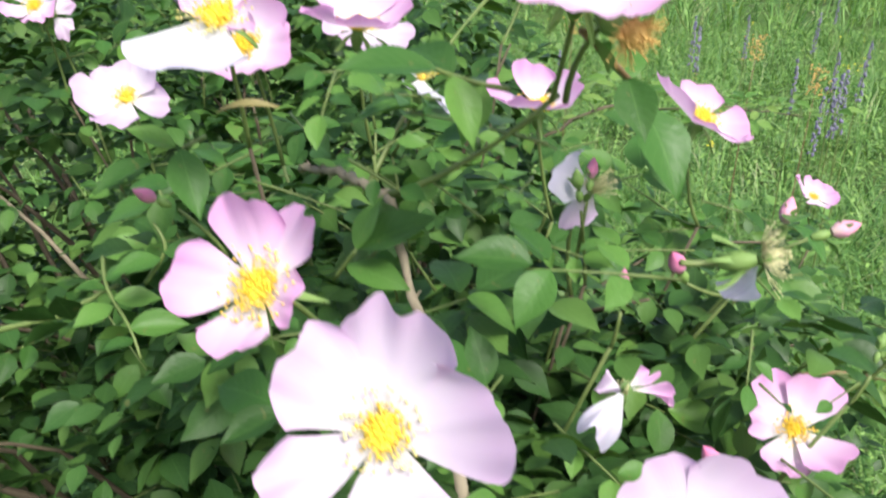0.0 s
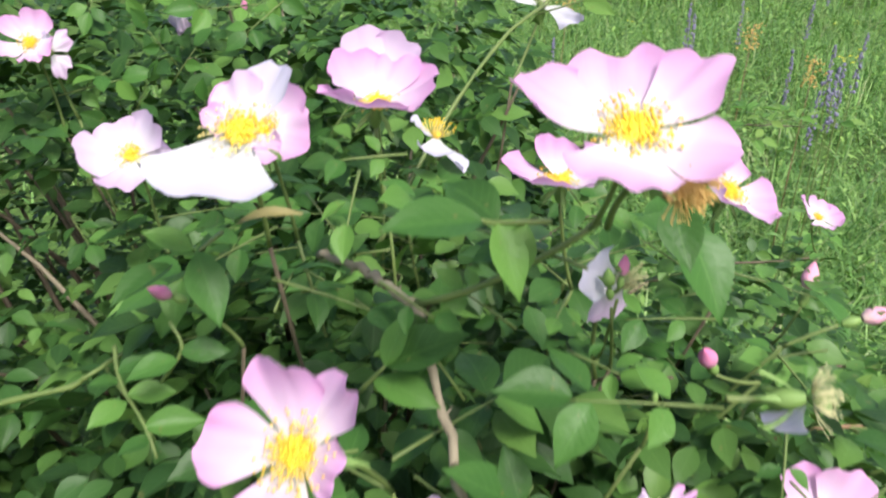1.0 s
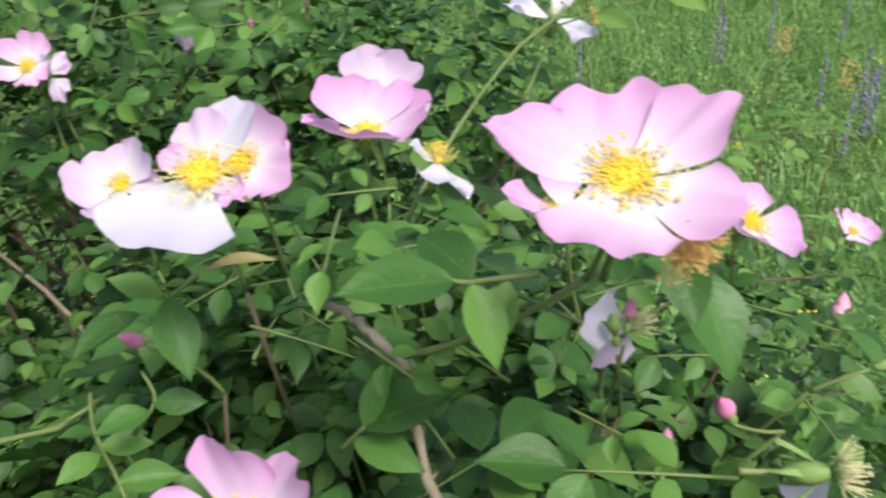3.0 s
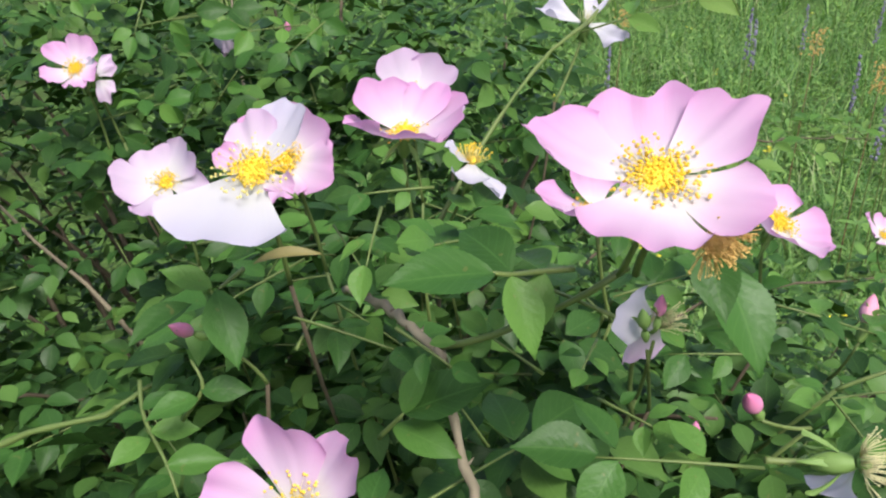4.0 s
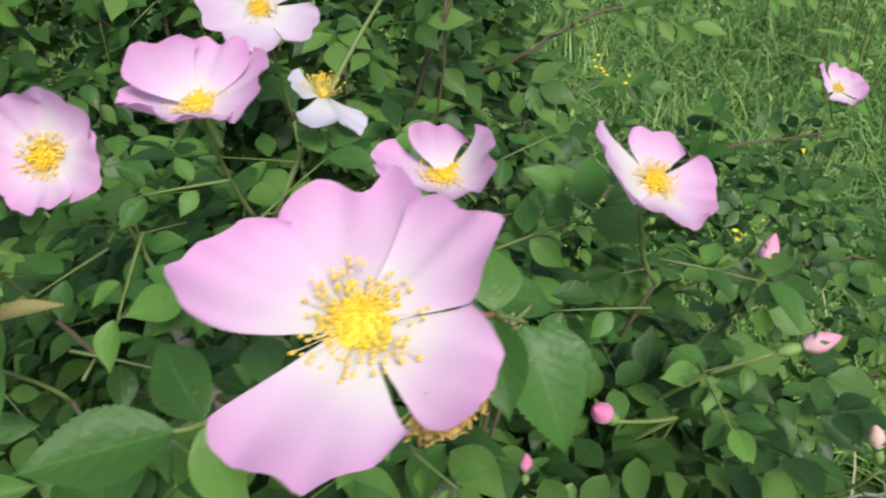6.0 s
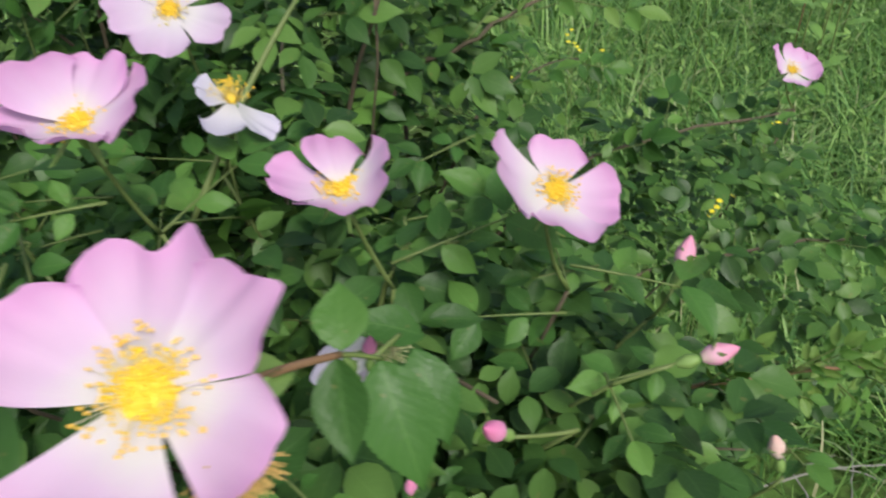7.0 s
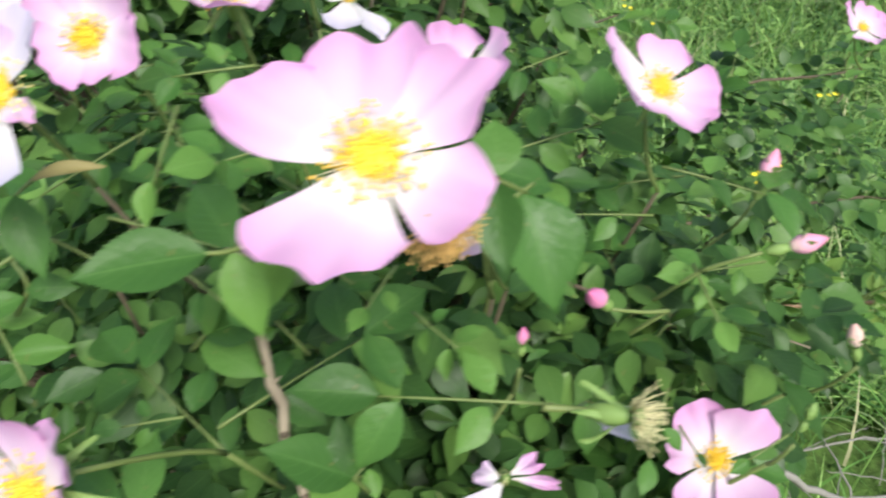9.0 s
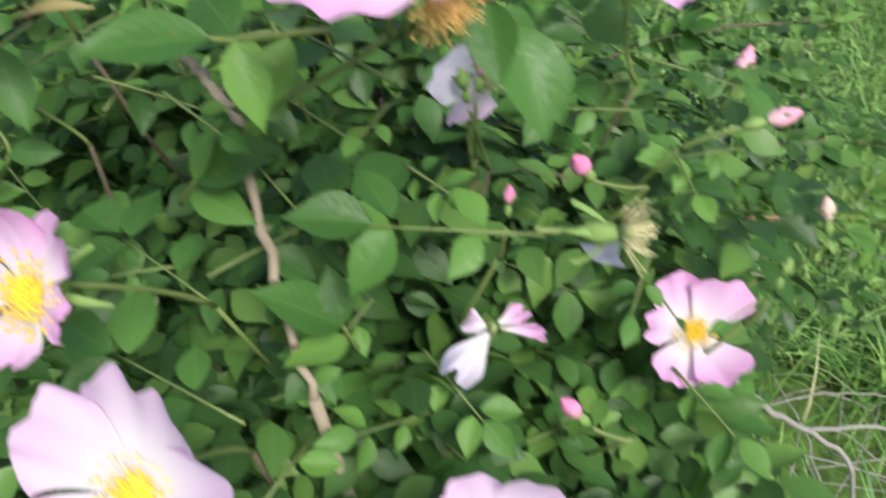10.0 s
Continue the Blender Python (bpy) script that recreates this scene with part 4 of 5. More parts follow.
set_leaf(((-0.0980, 0.3105, 0.7974), (-0.0925, 0.2997, 0.7896), (-0.0791, 0.2856, 0.7815), (-0.0738, 0.2797, 0.7727)), (((-0.0878, 0.2940, 0.7882), (-0.0712, 0.2986, 0.7879), (0.08, -0.49, 0.87), 0.85, 0), ((-0.0875, 0.2925, 0.7866), (-0.0953, 0.2781, 0.7877), (-0.02, -0.50, 0.87), 0.9, 1), ((-0.0793, 0.2852, 0.7814), (-0.0593, 0.2918, 0.7811), (0.18, -0.48, 0.86), 0.85, 2), ((-0.0934, 0.3012, 0.7919), (-0.0860, 0.3051, 0.7982), (0.18, -0.48, 0.86), 0.9, 3), ((-0.0927, 0.2993, 0.7894), (-0.0987, 0.2913, 0.7951), (-0.02, -0.50, 0.87), 0.8, 5), ((-0.0771, 0.2838, 0.7784), (-0.0835, 0.2720, 0.7807), (-0.02, -0.50, 0.87), 0.85, 4),))
hero_leaf((-0.2238, 0.5929, 0.8742), (-0.1606, 0.6022, 0.8874), (0.50, -0.64, 0.17), 170, 1)
hero_leaf((-0.1696, 0.5774, 0.8259), (-0.1414, 0.5767, 0.8665), (-0.48, -0.74, 0.55), 171, 1)
hero_leaf((-0.1177, 0.6291, 0.8716), (-0.1727, 0.5875, 0.8727), (0.15, -1.17, 0.95), 172, 2)
hero_leaf((-0.2292, 0.5468, 0.8256), (-0.1715, 0.5583, 0.8410), (-0.26, -0.96, 0.37), 173, 2)
hero_leaf((-0.1637, 0.5796, 0.8381), (-0.1815, 0.5580, 0.8782), (0.44, -1.26, 0.50), 174, 1)
hero_leaf((-0.1002, 0.6177, 0.8772), (-0.1330, 0.5805, 0.8500), (-0.10, -0.75, 0.20), 175, 2)
hero_leaf((-0.1758, 0.5700, 0.7858), (-0.2146, 0.5377, 0.8182), (0.30, -0.56, 0.30), 176, 1)
hero_leaf((-0.1246, 0.6427, 0.8385), (-0.1061, 0.6160, 0.7991), (-0.06, -0.61, 0.67), 177, 1)
hero_leaf((-0.1096, 0.6000, 0.8287), (-0.1444, 0.5591, 0.8065), (-0.24, -0.95, 0.45), 178, 1)
hero_leaf((-0.1456, 0.5645, 0.7920), (-0.1413, 0.5582, 0.8374), (-0.09, -0.69, 0.31), 179, 1)
hero_leaf((-0.2113, 0.5904, 0.8952), (-0.2142, 0.5598, 0.8608), (0.23, -1.13, 0.77), 180, 2)
hero_leaf((-0.2185, 0.6309, 0.8728), (-0.1493, 0.6397, 0.8837), (0.05, -0.59, 0.63), 181, 1)
hero_leaf((-0.1403, 0.6219, 0.8938), (-0.0857, 0.6132, 0.8687), (-0.01, -0.72, 0.30), 182, 2)
hero_leaf((-0.2061, 0.5920, 0.7958), (-0.1820, 0.5934, 0.8400), (0.62, -0.83, 0.26), 183, 1)
set_leaf(((-0.0017, 0.2685, 0.8122), (0.0066, 0.2637, 0.8248)), (((0.0066, 0.2637, 0.8248), (0.0315, 0.2674, 0.8369), (0.12, -0.24, 0.96), 0.95, 0), ((0.0066, 0.2637, 0.8248), (0.0117, 0.2701, 0.8409), (-0.09, -0.19, 0.98), 0.9, 1), ((0.0025, 0.2671, 0.8179), (0.0231, 0.2591, 0.8170), (0.03, -0.31, 0.95), 0.85, 4),))
set_leaf(((0.0498, 0.2517, 0.7740), (0.0476, 0.2469, 0.7891)), (((0.0476, 0.2469, 0.7891), (0.0267, 0.2417, 0.8080), (-0.08, -0.26, 0.96), 0.95, 0), ((0.0476, 0.2469, 0.7891), (0.0436, 0.2544, 0.8058), (0.11, -0.17, 0.98), 0.9, 1), ((0.0480, 0.2499, 0.7809), (0.0335, 0.2336, 0.7873), (0.03, -0.31, 0.95), 0.85, 4),))
hero_leaf((0.0057, 0.2723, 0.8139), (0.0257, 0.2784, 0.8373), (0, -0.5, 0.85), 151, 2)
hero_leaf((0.0496, 0.2593, 0.7699), (0.0302, 0.2485, 0.7861), (0, -0.5, 0.85), 152, 2)
hero_leaf((0.0233, 0.2387, 0.7609), (0.0463, 0.2424, 0.7764), (0, -0.5, 0.85), 153, 1)
hero_leaf((0.0056, 0.2611, 0.8538), (0.0295, 0.2495, 0.8451), (0, -0.5, 0.85), 145, 1)
hero_leaf((0.0590, 0.2731, 0.8464), (0.0518, 0.2491, 0.8469), (0, -0.5, 0.85), 143, 1)
hero_leaf((0.0612, 0.2798, 0.8228), (0.0825, 0.2591, 0.8253), (0.1, -0.7, 0.6), 144, 2)
hero_leaf((0.0063, 0.3376, 0.8653), (-0.0306, 0.3249, 0.8661), (0, -0.5, 0.85), 104, 2)
hero_leaf((-0.0061, 0.3067, 0.8696), (-0.0078, 0.2721, 0.8559), (-0.2, -0.8, 0.5), 105, 1)
hero_leaf((0.0289, 0.3060, 0.8616), (0.0049, 0.2706, 0.8739), (0, -0.5, 0.85), 106, 2)
hero_leaf((-0.1363, 0.3725, 0.7451), (-0.0948, 0.3446, 0.7071), (0, -0.6, 0.8), 107, 2)
hero_leaf((-0.0453, 0.3500, 0.8300), (-0.0992, 0.3120, 0.8100), (-0.1, -0.6, 0.8), 108, 2)
hero_leaf((0.0527, 0.2654, 0.7815), (0.0307, 0.2335, 0.7675), (0, -0.5, 0.85), 109, 2)
hero_leaf((0.0693, 0.2561, 0.7706), (0.0991, 0.2268, 0.7604), (0.1, -0.5, 0.85), 110, 2)
hero_leaf((0.0718, 0.2476, 0.7510), (0.0423, 0.2236, 0.7638), (0, -0.5, 0.85), 111, 2)
hero_leaf((0.1791, 0.3597, 0.7796), (0.1369, 0.3426, 0.7836), (0, -0.4, 0.9), 112, 2)
hero_leaf((0.2044, 0.3479, 0.7643), (0.2192, 0.3141, 0.7716), (0.2, -0.4, 0.9), 113, 2)
hero_leaf((0.1499, 0.3462, 0.7883), (0.1601, 0.3071, 0.7851), (0, -0.5, 0.85), 114, 2)
hero_leaf((0.1363, 0.2865, 0.7909), (0.1290, 0.2580, 0.7753), (0.2, -0.7, 0.6), 116, 1)
hero_leaf((0.1030, 0.4667, 0.8054), (0.0665, 0.4379, 0.8046), (0, -0.4, 0.9), 117, 2)
hero_leaf((0.1418, 0.4326, 0.7761), (0.0906, 0.4332, 0.8106), (0, -0.4, 0.9), 118, 2)
hero_leaf((-0.0331, 0.3495, 0.8446), (-0.0084, 0.3071, 0.8390), (-0.1, -0.7, 0.7), 119, 1)
hero_leaf((0.0452, 0.2832, 0.8279), (0.0197, 0.2827, 0.8482), (0, -0.5, 0.85), 120, 2)
hero_leaf((-0.0002, 0.2521, 0.8029), (-0.0249, 0.2445, 0.8029), (0, -0.5, 0.85), 121, 1)
hero_leaf((0.1760, 0.2875, 0.7719), (0.1572, 0.2741, 0.7674), (0.2, -0.5, 0.8), 131, 0)
hero_leaf((0.1435, 0.2906, 0.7676), (0.1517, 0.2777, 0.7646), (0.2, -0.5, 0.8), 132, 0)
hero_leaf((0.1512, 0.2787, 0.7448), (0.1797, 0.2416, 0.7398), (0.1, -0.5, 0.85), 133, 2)
hero_leaf((0.1538, 0.4090, 0.7809), (0.1136, 0.3984, 0.7810), (0, -0.4, 0.9), 134, 2)
_stipule = bush_part("stipule", mesh("stipule", *leaflet_data(1.0, 0.34, 0.7, 0.1, 0.2, 6, 15, False), M_SEPAL), "pale green stipule winged along a reddish leaf stalk")
_stipule.matrix_basis = bush_inv @ frame_of((0.0672, 0.2455, 0.8932), (0.0118, 0.0195, -0.0117), (0.2, -0.5, 0.85)) @ Matrix.Scale(0.026, 4)
bush_part("leaf_stalk", mesh("leaf_stalk", *tube(strand(((0.0672, 0.2448, 0.8936), (0.0760, 0.2600, 0.8850), (0.0842, 0.2716, 0.8768)), 4), taper(9, 0.0011, 0.0008), 6), M_RED), "reddish leaf stalk")
_bract = bush_part("bract", mesh("bract", *leaflet_data(1.0, 0.26, 0.5, 0.25, 0.3, 4), M_BRACT), "dry brownish bract curling from a stalk")
_bract.matrix_basis = bush_inv @ frame_of((-0.0385, 0.2797, 0.8616), Vector((-0.0213, 0.2860, 0.8666)) - Vector((-0.0385, 0.2797, 0.8616)), (-0.14, -0.25, 0.96)) @ Matrix.Scale(0.0189, 4)

_rng = random.Random(33)
for _root in ROOTS:
    for _k in range(4):
        _out = Vector((math.cos(1.6 * _k + _root.x * 90), math.sin(1.6 * _k + _root.x * 90), _rng.uniform(-0.35, 0.15)))
        _at = _root + Vector((0, 0, 0.012 - 0.012 * _k))
        if _out.y > -0.4 and all((_at + _out * d - q).length > rad for q, rad in CLEAR for d in (0.03, 0.07)):
            rose_leaf(bush, bush_inv @ frame_of(_at, _out, (_rng.gauss(0, 0.25), _rng.gauss(-0.2, 0.25), 1)), _rng.random(), 2, _rng.uniform(0.65, 0.9))

_rng = random.Random(21)
_count = 0
for p, out, up in bough_spots(_rng, 560):
    if p.y < 0.62 and p.z > 0.55 and _count < 320:
        rose_leaf(bush, bush_inv @ frame_of(p, out, up), _rng.random(), _rng.choice((2, 2, 3)), _rng.uniform(0.55, 0.82))
        _count += 1

_kinds = [leaf_chunks(i) for i in range(14)]
_v, _f, _u, _n = [], [], [], 0
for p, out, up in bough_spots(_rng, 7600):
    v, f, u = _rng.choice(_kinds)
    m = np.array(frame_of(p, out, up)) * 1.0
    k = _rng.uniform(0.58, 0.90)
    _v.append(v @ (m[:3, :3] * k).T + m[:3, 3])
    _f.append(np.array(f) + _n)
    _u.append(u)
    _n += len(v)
# all joined leaves take the green that has the shade painted in
_ob = part("foliage", quick_mesh("foliage", np.concatenate(_v), np.concatenate(_f), np.concatenate(_u), M_LEAF_SHADE), bush, bush_inv)
tagged(_ob, "inner leaves of the rose bush, their green darkened for shade", kind="stuff")


# ---- canes ----
def cane(points, r0, r1, material, name="cane", label=""):
    radii = taper(len(points), r0, r1)
    radii = [r * (1 + 0.13 * math.sin(2.4 * i + 900 * r0) + 0.10 * math.sin(5.3 * i + 2)) for i, r in enumerate(radii)]
    return bush_part(name, mesh(name, *tube(points, radii, 8), material), label)


cane(arc((-0.025, 0.330, 0.828), (0.014, 0.282, 0.836), (0, 0, 0.003), 14, 0.0012, 1), 0.0014, 0.0017, M_BARK, label="knotty brown cane")
cane(arc((0.014, 0.282, 0.836), (0.040, 0.235, 0.770), (0.0, -0.004, 0.0), 14, 0.0012, 2), 0.0016, 0.0014, M_BARK, label="knotty brown cane")
def thorny(points, seed):
    """Hooked thorns and bud scars along a cane."""
    rng = random.Random(seed)
    for i in range(2, len(points) - 1, 3):
        d = (points[i] - points[i - 1]).normalized()
        side = d.cross(Vector((rng.gauss(0, 1), rng.gauss(0, 1), rng.gauss(0.4, 1)))).normalized()
        p = points[i]
        pts = (p, p + side * 0.0018 - d * 0.0004, p + side * 0.0034 - d * 0.0016)
        bush_part("thorn", mesh("thorn", *tube(pts, (0.0011, 0.0005, 0.0001), 5), M_BARK))
        bush_part("bud_scar", mesh("bud_scar", *blob(points[i - 1] - side * 0.0008, 0.0014, 0.8, 5, 7), M_TWIG))


thorny(arc((-0.025, 0.330, 0.828), (0.014, 0.282, 0.836), (0, 0, 0.003), 14, 0.0012, 1), 1)
thorny(arc((0.014, 0.282, 0.836), (0.040, 0.235, 0.770), (0.0, -0.004, 0.0), 14, 0.0012, 2), 2)
cane(arc((0.040, 0.235, 0.770), (0.02, 0.42, 0.0), (0.04, -0.06, 0.0), 10, 0.002, 3), 0.0016, 0.005, M_BARK)
cane(arc((0.014, 0.282, 0.836), (0.064, 0.262, 0.874), (0, 0, -0.004), 7, 0.0006, 4), 0.0011, 0.0009, M_STEM)
cane(strand(((-0.125, 0.371, 0.755), (-0.134, 0.355, 0.754), (-0.142, 0.353, 0.749), (-0.175, 0.346, 0.741), (-0.212, 0.344, 0.724)), 4, 0.0005, 5), 0.0010, 0.0016, M_STEM)
cane(arc((0.066, 0.56, 0.886), (-0.02, 0.42, 0.78), (0.0, 0.0, 0.02), 10, 0.001, 6), 0.0010, 0.0013, M_STEM, label="arching green cane")
_rng = random.Random(9)
for _root in ROOTS_ALL:
    if _root.y < 0.275 and _root.z > 0.82:
        continue
    # each flower stalk goes on as a thin side cane down into the bush
    _in = Vector((-0.06, 0.58, _root.z - 0.22)) - _root
    _in = _in.normalized() * _rng.uniform(0.14, 0.22) + Vector((_rng.uniform(-0.02, 0.02), _rng.uniform(-0.02, 0.02), -0.13))
    cane(arc(_root, _root + _in, (_rng.gauss(0, 0.012), _rng.gauss(0, 0.012), -0.035), 9, 0.0022, _rng.random()), 0.00065, 0.0011, _rng.choice((M_STEM, M_STEM, M_TWIG)))
_rng = random.Random(5)
for c, r, share in BOUGHS:
    for k in range(max(2, round(5 * share))):
        d = Vector((_rng.uniform(-0.9, 0.9), _rng.uniform(-0.9, 0.9), _rng.uniform(0.5, 0.9)))
        tip = Vector((c[0] + d.x * r[0], c[1] + d.y * r[1], c[2] + d.z * r[2]))
        foot = Vector((-0.08 + _rng.uniform(-0.12, 0.12), 0.62 + _rng.uniform(-0.12, 0.12), 0.0))
        cane(arc(foot, tip, (0, 0, 0.16), 12, 0.004, _rng.random()), _rng.uniform(0.0028, 0.005), 0.0008, _rng.choice((M_BARK, M_TWIG, M_TWIG)))


def leaves_along(points, step, meshes, size, seed, first=0.0, toward=-0.2, aside=None):
    """Leaves set alternately along a shoot."""
    rng = random.Random(seed)
    for i in range(1, len(points), step):
        if i < first * len(points):
            continue
        d = (points[i] - points[i - 1]).normalized()
        side = Vector((-d.y, d.x, 0)) * (1 if (i // step) % 2 else -1)
        if aside:
            side = Vector(aside) * (1 if (i // step) % 2 else -1) + Vector((rng.gauss(0, 0.4), rng.gauss(-0.3, 0.3), 0))
        out = side + d * 0.7 + Vector((0, 0, rng.uniform(-0.2, 0.5)))
        rose_leaf(bush, bush_inv @ frame_of(points[i], out, (rng.gauss(0, 0.3), rng.gauss(toward, 0.3), 1)), rng.random(), rng.choice((2, 3)), size * rng.uniform(0.8, 1.1), meshes)


# a reddish young shoot that reaches out over the grass
_pts = strand(((0.10, 0.50, 0.55), (0.211, 0.426, 0.690), (0.317, 0.478, 0.649), (0.380, 0.505, 0.623), (0.45, 0.53, 0.60)), 5, 0.001, 2)
cane(_pts, 0.0013, 0.0007, M_RED, "shoot", "reddish young shoot with yellow-green leaves")
for _k in range(3):
    leaves_along(_pts, 1, YOUNG, 0.58, 8 + _k, 0.2, -1.0, (0.1, -0.3, 0.8 - 0.1 * _k))
# a bare dark twig with a few leaves near its end
_pts = strand(((-0.01, 0.66, 0.62), (0.044, 0.670, 0.723), (0.080, 0.652, 0.752), (0.125, 0.669, 0.774), (0.173, 0.724, 0.765), (0.248, 0.811, 0.746), (0.322, 0.896, 0.726), (0.40, 0.98, 0.70)), 5, 0.0015, 3)
cane(_pts, 0.0017, 0.0007, M_TWIG, "twig", "bare dark twig with thorns")
leaves_along(_pts, 2, YOUNG, 0.95, 9, 0.3)
_pts = strand(((-0.02, 0.42, 0.78), (0.03, 0.49, 0.848), (0.066, 0.56, 0.886), (0.085, 0.60, 0.897)), 7, 0.0008, 4)
cane(_pts[14:], 0.0011, 0.0007, M_STEM, "shoot", "thin green shoot tip")
leaves_along(_pts, 3, YOUNG, 1.15, 12, 0.55)
# twigs under the low bloom on the far side
for _k, _line in enumerate((((0.0, 0.62, 0.45), (0.16, 0.70, 0.62), (0.36, 0.785, 0.63)), ((0.02, 0.60, 0.4), (0.20, 0.62, 0.58), (0.42, 0.70, 0.56)), ((0.0, 0.70, 0.45), (0.1, 0.82, 0.62), (0.2, 0.98, 0.58)))):
    _pts = strand(_line, 8, 0.002, _k)
    cane(_pts, 0.0024, 0.0008, M_TWIG, "twig")
    leaves_along(_pts, 2, BIG, 0.85, 20 + _k, 0.45)
# forked green twig
_a, _b, _c, _d = (Vector(p) for p in ((0.073, 0.393, 0.790), (0.079, 0.406, 0.793), (0.098, 0.416, 0.787), (0.076, 0.421, 0.796)))
cane(strand((_a - Vector((0.01, 0.0, 0.03)), _a, _b, _c), 4, 0.0004, 1), 0.0012, 0.0008, M_STEM, "twig")
cane(strand((_b, _d), 4, 0.0003, 1), 0.0009, 0.0006, M_STEM, "twig")


# ---- meadow plants ----
def meadow_sage(top, seed):
    """A sage with a spike of whorled violet flowers; top: the middle of its spike."""
    rng = random.Random(seed)
    ob = new("meadow_sage")
    ob.location = (top[0], top[1], ground_height(top[0], top[1]))
    tagged(ob, "wild sage with a violet flower spike in the grass", "flower", "wild sages")
    h = top[2] - ob.location.z + 0.06
    sway = rng.uniform(-0.02, 0.02)
    pts = [(sway * s * s, 0.3 * sway * s, h * s) for s in (0, 0.25, 0.5, 0.75, 1)]
    part("stem", mesh("stem", *tube(pts, taper(5, 0.0022, 0.0012), 5), M_STEM), ob)
    chunks = []
    for k in range(11):
        z = h - 0.13 + 0.013 * k
        for j in range(5):
            a = rng.uniform(0, 6.28)
            r = 0.0055 * (1.15 - k / 13) * rng.uniform(0.8, 1.2)
            s = z / h
            chunks.append(blob((sway * s * s + r * math.cos(a), 0.3 * sway * s + r * math.sin(a), z + rng.uniform(-0.006, 0.006)), 0.0030 * rng.uniform(0.5, 1.3), 1.4, 4, 5))
    tagged(part("flower_spike", mesh("flower_spike", *lumps(chunks), M_SAGE), ob, label="violet flower spike"), kind="stuff")
    for k in range(4):
        v, f, u = leaflet_data(0.07 * rng.uniform(0.7, 1.2), 0.022, 0.2, 0.4, 0.1, k, 7, False)
        part("leaf", mesh("leaf", v, f, u, M_HERB), ob, pose(0, 0, h * (0.15 + 0.12 * k), 0, -35, 90 * k + rng.uniform(-20, 20)))


SAGES = ((0.715, 1.751, 0.513), (0.828, 1.875, 0.530), (0.921, 2.065, 0.564), (0.842, 1.985, 0.548), (0.640, 2.478, 0.541), (0.228, 2.428, 0.470), (1.165, 3.051, 0.517), (0.902, 2.927, 0.517), (0.829, 2.197, 0.494), (0.632, 2.545, 0.555), (0.793, 1.851, 0.526))
for _k, _p in enumerate(SAGES):
    meadow_sage(_p, _k)
_rng = random.Random(77)
for _k in range(6):
    _y = _rng.uniform(2.6, 6.0)
    meadow_sage((_rng.uniform(0.05, 0.62) * _y, _y, _rng.uniform(0.42, 0.58)), 40 + _k)


def yellow_flower(top, seed, heads=3):
    """A thin weed with small four-petalled yellow heads."""
    rng = random.Random(seed)
    ob = new("yellow_wildflower")
    ob.location = (top[0], top[1], ground_height(top[0], top[1]))
    tagged(ob, "slender weed with small bright yellow flowers in the grass", "flower", "yellow wildflowers")
    h = top[2] - ob.location.z
    part("stem", mesh("stem", *tube([(0.004 * math.sin(3 * s), 0, h * s) for s in (0, 0.3, 0.6, 1)], taper(4, 0.0012, 0.0007), 5), M_STEM), ob)
    for k in range(heads):
        c = Vector((0.004, 0, h)) + (Vector((rng.uniform(-0.012, 0.012), rng.uniform(-0.012, 0.012), rng.uniform(-0.02, 0.006))) if k else Vector())
        chunks = []
        for j in range(5):
            v, f, u = leaflet_data(0.0048, 0.0042, 0.1, -0.15, 0.0, j, 5, False)
            a = 1.257 * j
            co, si = math.cos(a), math.sin(a)
            chunks.append((np.stack((v[:, 0] * co - v[:, 1] * si + c.x, v[:, 0] * si + v[:, 1] * co + c.y, v[:, 2] + c.z), 1), f, u))
        part("flower_head", mesh("flower_head", *lumps(chunks), M_YELLOW), ob, label="bright yellow flower head")


YELLOWS = ((0.406, 1.067, 0.334), (0.384, 1.041, 0.325), (0.230, 1.511, 0.339), (0.228, 1.566, 0.339), (0.279, 1.502, 0.329), (0.471, 1.145, 0.389), (0.118, 1.443, 0.310), (0.368, 0.970, 0.395), (0.906, 2.073, 0.575), (0.943, 2.114, 0.583), (0.893, 2.078, 0.568), (0.484, 1.656, 0.481), (1.166, 2.836, 0.532), (0.384, 3.234, 0.498), (0.362, 1.542, 0.477), (0.458, 2.580, 0.562), (0.867, 2.798, 0.576))
for _k, _p in enumerate(YELLOWS):
    yellow_flower(_p, _k, 2 + _k % 3)
for _k in range(40):
    _y = _rng.uniform(2.4, 6.5)
    yellow_flower((_rng.uniform(0.02, 0.62) * _y, _y, _rng.uniform(0.3, 0.5)), 60 + _k, 4)


def dock(top, seed):
    """A dock with a loose rust-red seed spike."""
    rng = random.Random(seed)
    ob = new("dock_plant")
    ob.location = (top[0], top[1], ground_height(top[0], top[1]))
    tagged(ob, "dock plant with a rust-red seed spike in the grass", "weed", "docks")
    h = top[2] - ob.location.z + 0.02
    part("stem", mesh("stem", *tube([(0.01 * s * s, 0, h * s) for s in (0, 0.3, 0.6, 1)], taper(4, 0.002, 0.001), 5), M_RED), ob)
    seeds = [blob((0.008 + rng.gauss(0, 0.012), rng.gauss(0, 0.012), h - rng.uniform(0, 0.07)), 0.003 * rng.uniform(0.6, 1.2), 0.8, 4, 5) for _ in range(70)]
    tagged(part("seed_spike", mesh("seed_spike", *lumps(seeds), M_DRY), ob, label="rust-red seed spike"), kind="stuff")


for _k, _p in enumerate(((0.80, 2.02, 0.56), (0.30, 2.9, 0.56), (0.75, 2.35, 0.58))):
    dock(_p, _k)


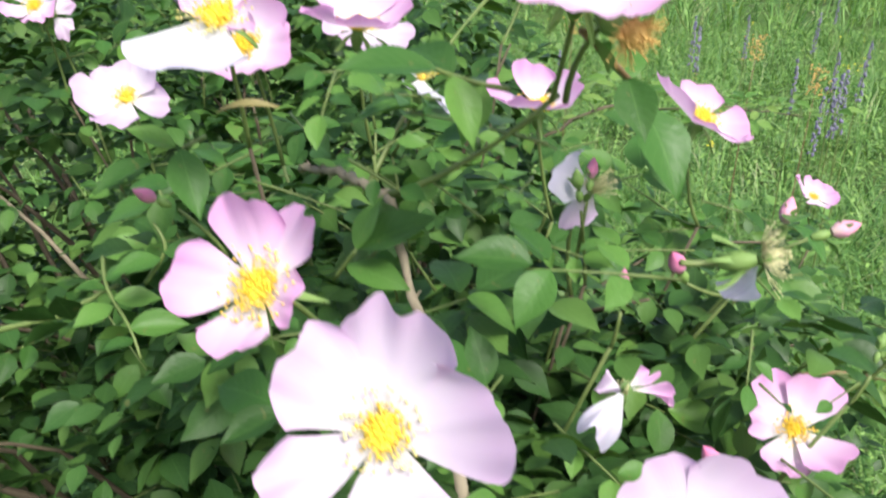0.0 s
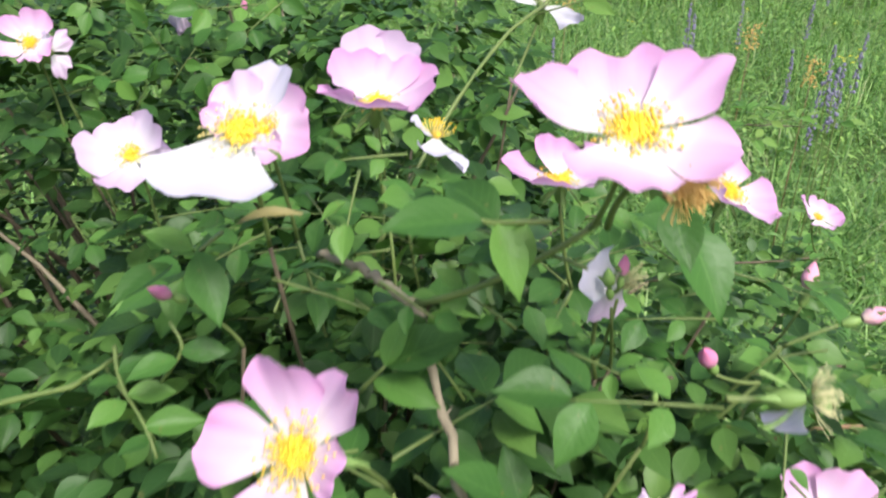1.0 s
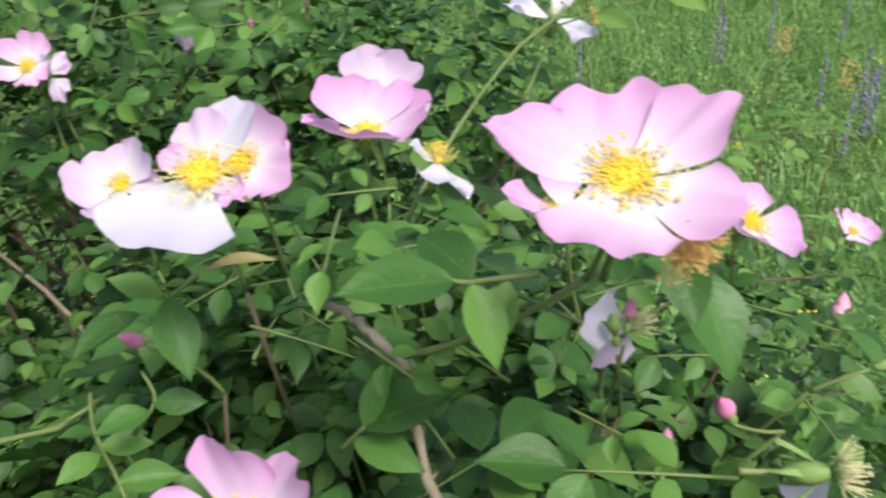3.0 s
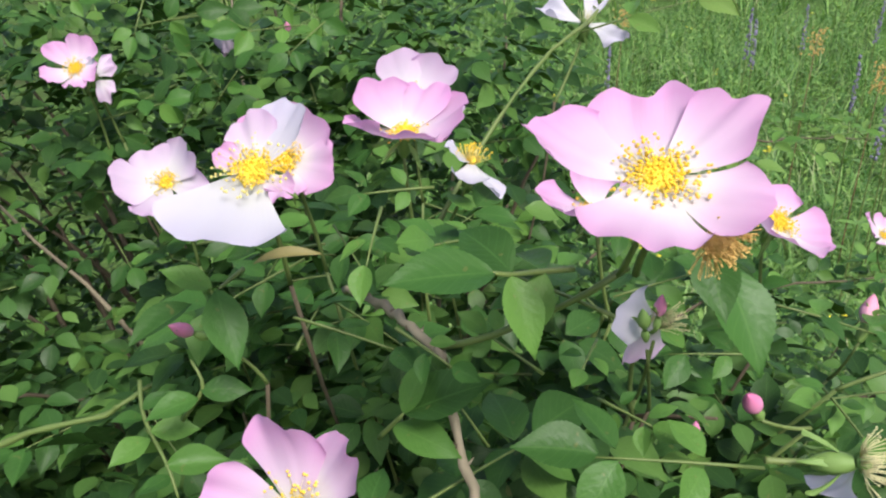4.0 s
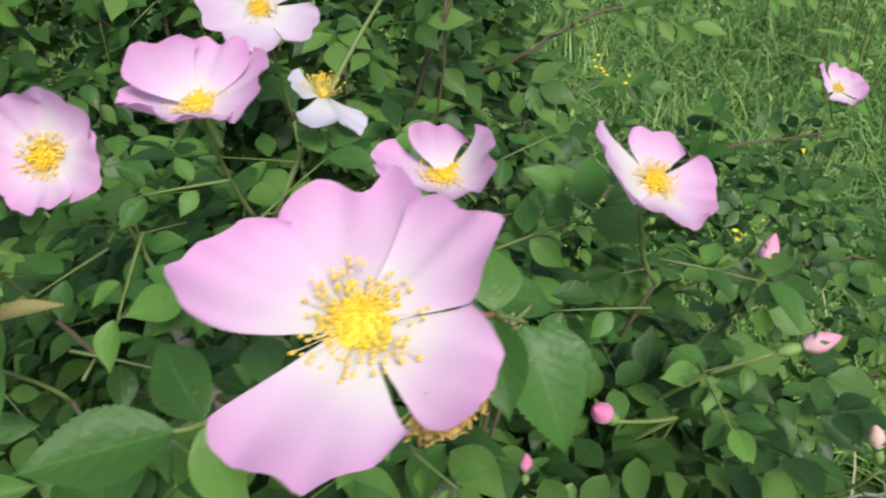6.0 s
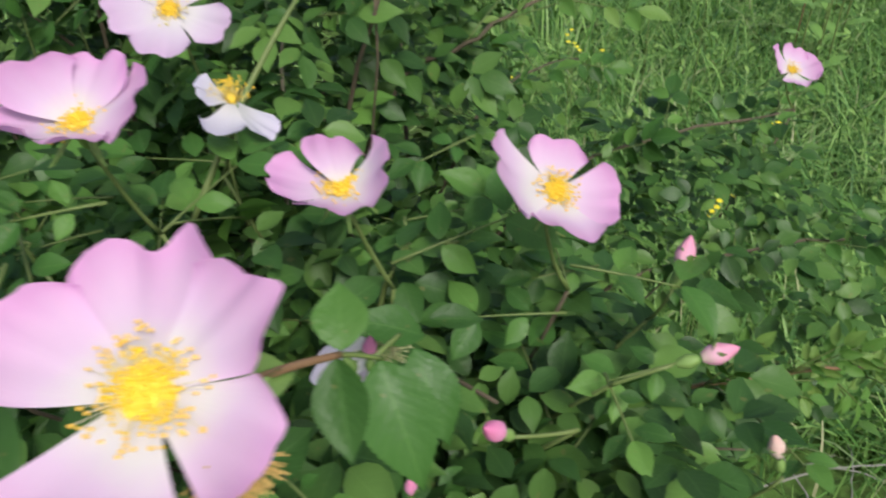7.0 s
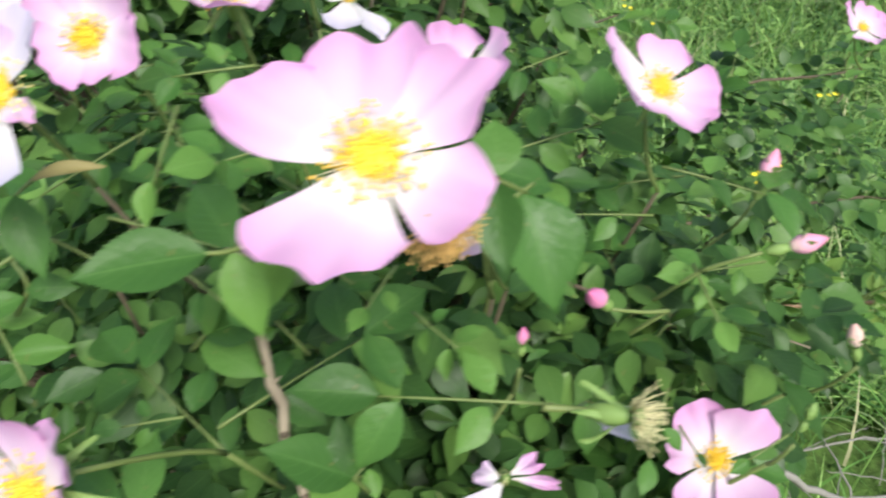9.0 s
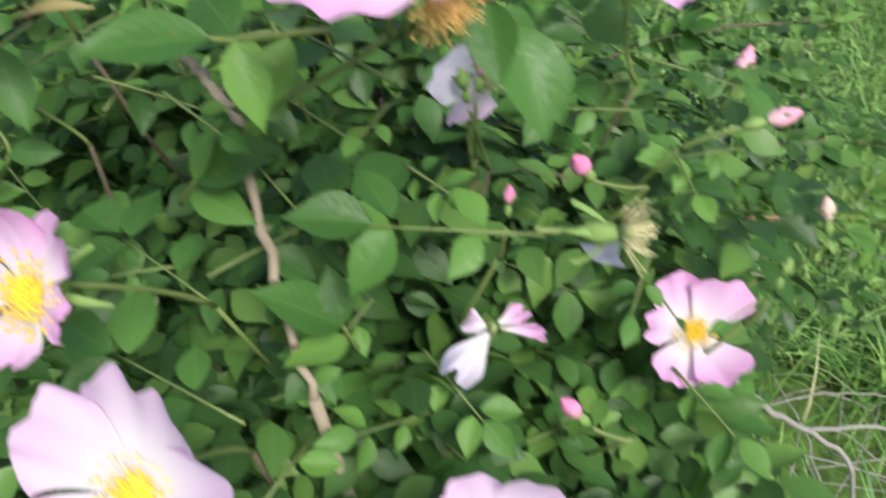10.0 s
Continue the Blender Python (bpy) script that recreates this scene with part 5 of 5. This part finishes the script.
def dead_branch(points, r0, seed, label):
    ob = tagged(new("dead_branch", mesh("dead_branch", *tube(strand(points, 6, 0.002, seed), taper(6 * (len(points) - 1) + 1, r0, r0 * 0.5), 7), M_DEAD)), label, "branch", "dry branches")
    return ob


dead_branch(((0.17, 0.50, 0.60), (0.252, 0.434, 0.545), (0.329, 0.476, 0.450), (0.379, 0.462, 0.387), (0.46, 0.45, 0.02)), 0.0030, 1, "grey dead branch leaning from the bush to the ground")
dead_branch(((0.325, 0.474, 0.452), (0.438, 0.521, 0.380), (0.60, 0.58, 0.02)), 0.0018, 2, "thin grey dead branch forking towards the grass")
for _k in range(60):
    _a = _rng.uniform(0, 6.28)
    _x, _y = _rng.uniform(0.22, 0.75), _rng.uniform(0.25, 0.85)
    _l = _rng.uniform(0.06, 0.16)
    _z = 0.02 + _rng.uniform(0, 0.05)
    dead_branch(((_x - _l * math.cos(_a), _y - _l * math.sin(_a), _z - 0.02), (_x, _y, _z + 0.015), (_x + _l * math.cos(_a), _y + _l * math.sin(_a), _z)), _rng.uniform(0.001, 0.0022), _k, "thin dry grey twig lying in the grass")


def herb_field(count, x0, x1, y0, y1, tall, size, seed, anywhere=False):
    """Broad-leaved weeds among the grass."""
    rng = random.Random(seed)
    kinds = [leaflet_data(1.0, 0.34, rng.uniform(0.1, 0.4), rng.uniform(0.1, 0.6), rng.uniform(-0.2, 0.2), k, 6, False) for k in range(8)]
    vs, fs, us, n = [], [], [], 0
    for _ in range(count):
        x, y = rng.uniform(x0, x1), rng.uniform(y0, y1)
        if not anywhere and not open_ground(x, y):
            continue
        h = tall * rng.uniform(0.3, 1.1)
        z = ground_height(x, y)
        for k in range(7):
            v, f, u = rng.choice(kinds)
            m = np.array(frame_of((x, y, z + h * (k + 1) / 8), direction(rng.uniform(0, 360), rng.uniform(-10, 50)), (0, 0, 1)))
            vs.append(v @ (m[:3, :3] * size * rng.uniform(0.6, 1.2)).T + m[:3, 3])
            fs.append(np.array(f) + n)
            us.append(u)
            n += len(v)
    me = quick_mesh("meadow_weeds", np.concatenate(vs), np.concatenate(fs), np.concatenate(us), M_HERB)
    tagged(new("meadow_weeds", me), "leafy green weeds growing between the grass", "weeds", kind="stuff")


herb_field(2200, 0.2, 2.4, 0.2, 2.6, 0.16, 0.021, 5)
herb_field(500, -1.2, 0.4, 0.1, 1.6, 0.16, 0.04, 7, True)
herb_field(3600, -1.0, 4.6, 2.3, 6.5, 0.26, 0.030, 6)
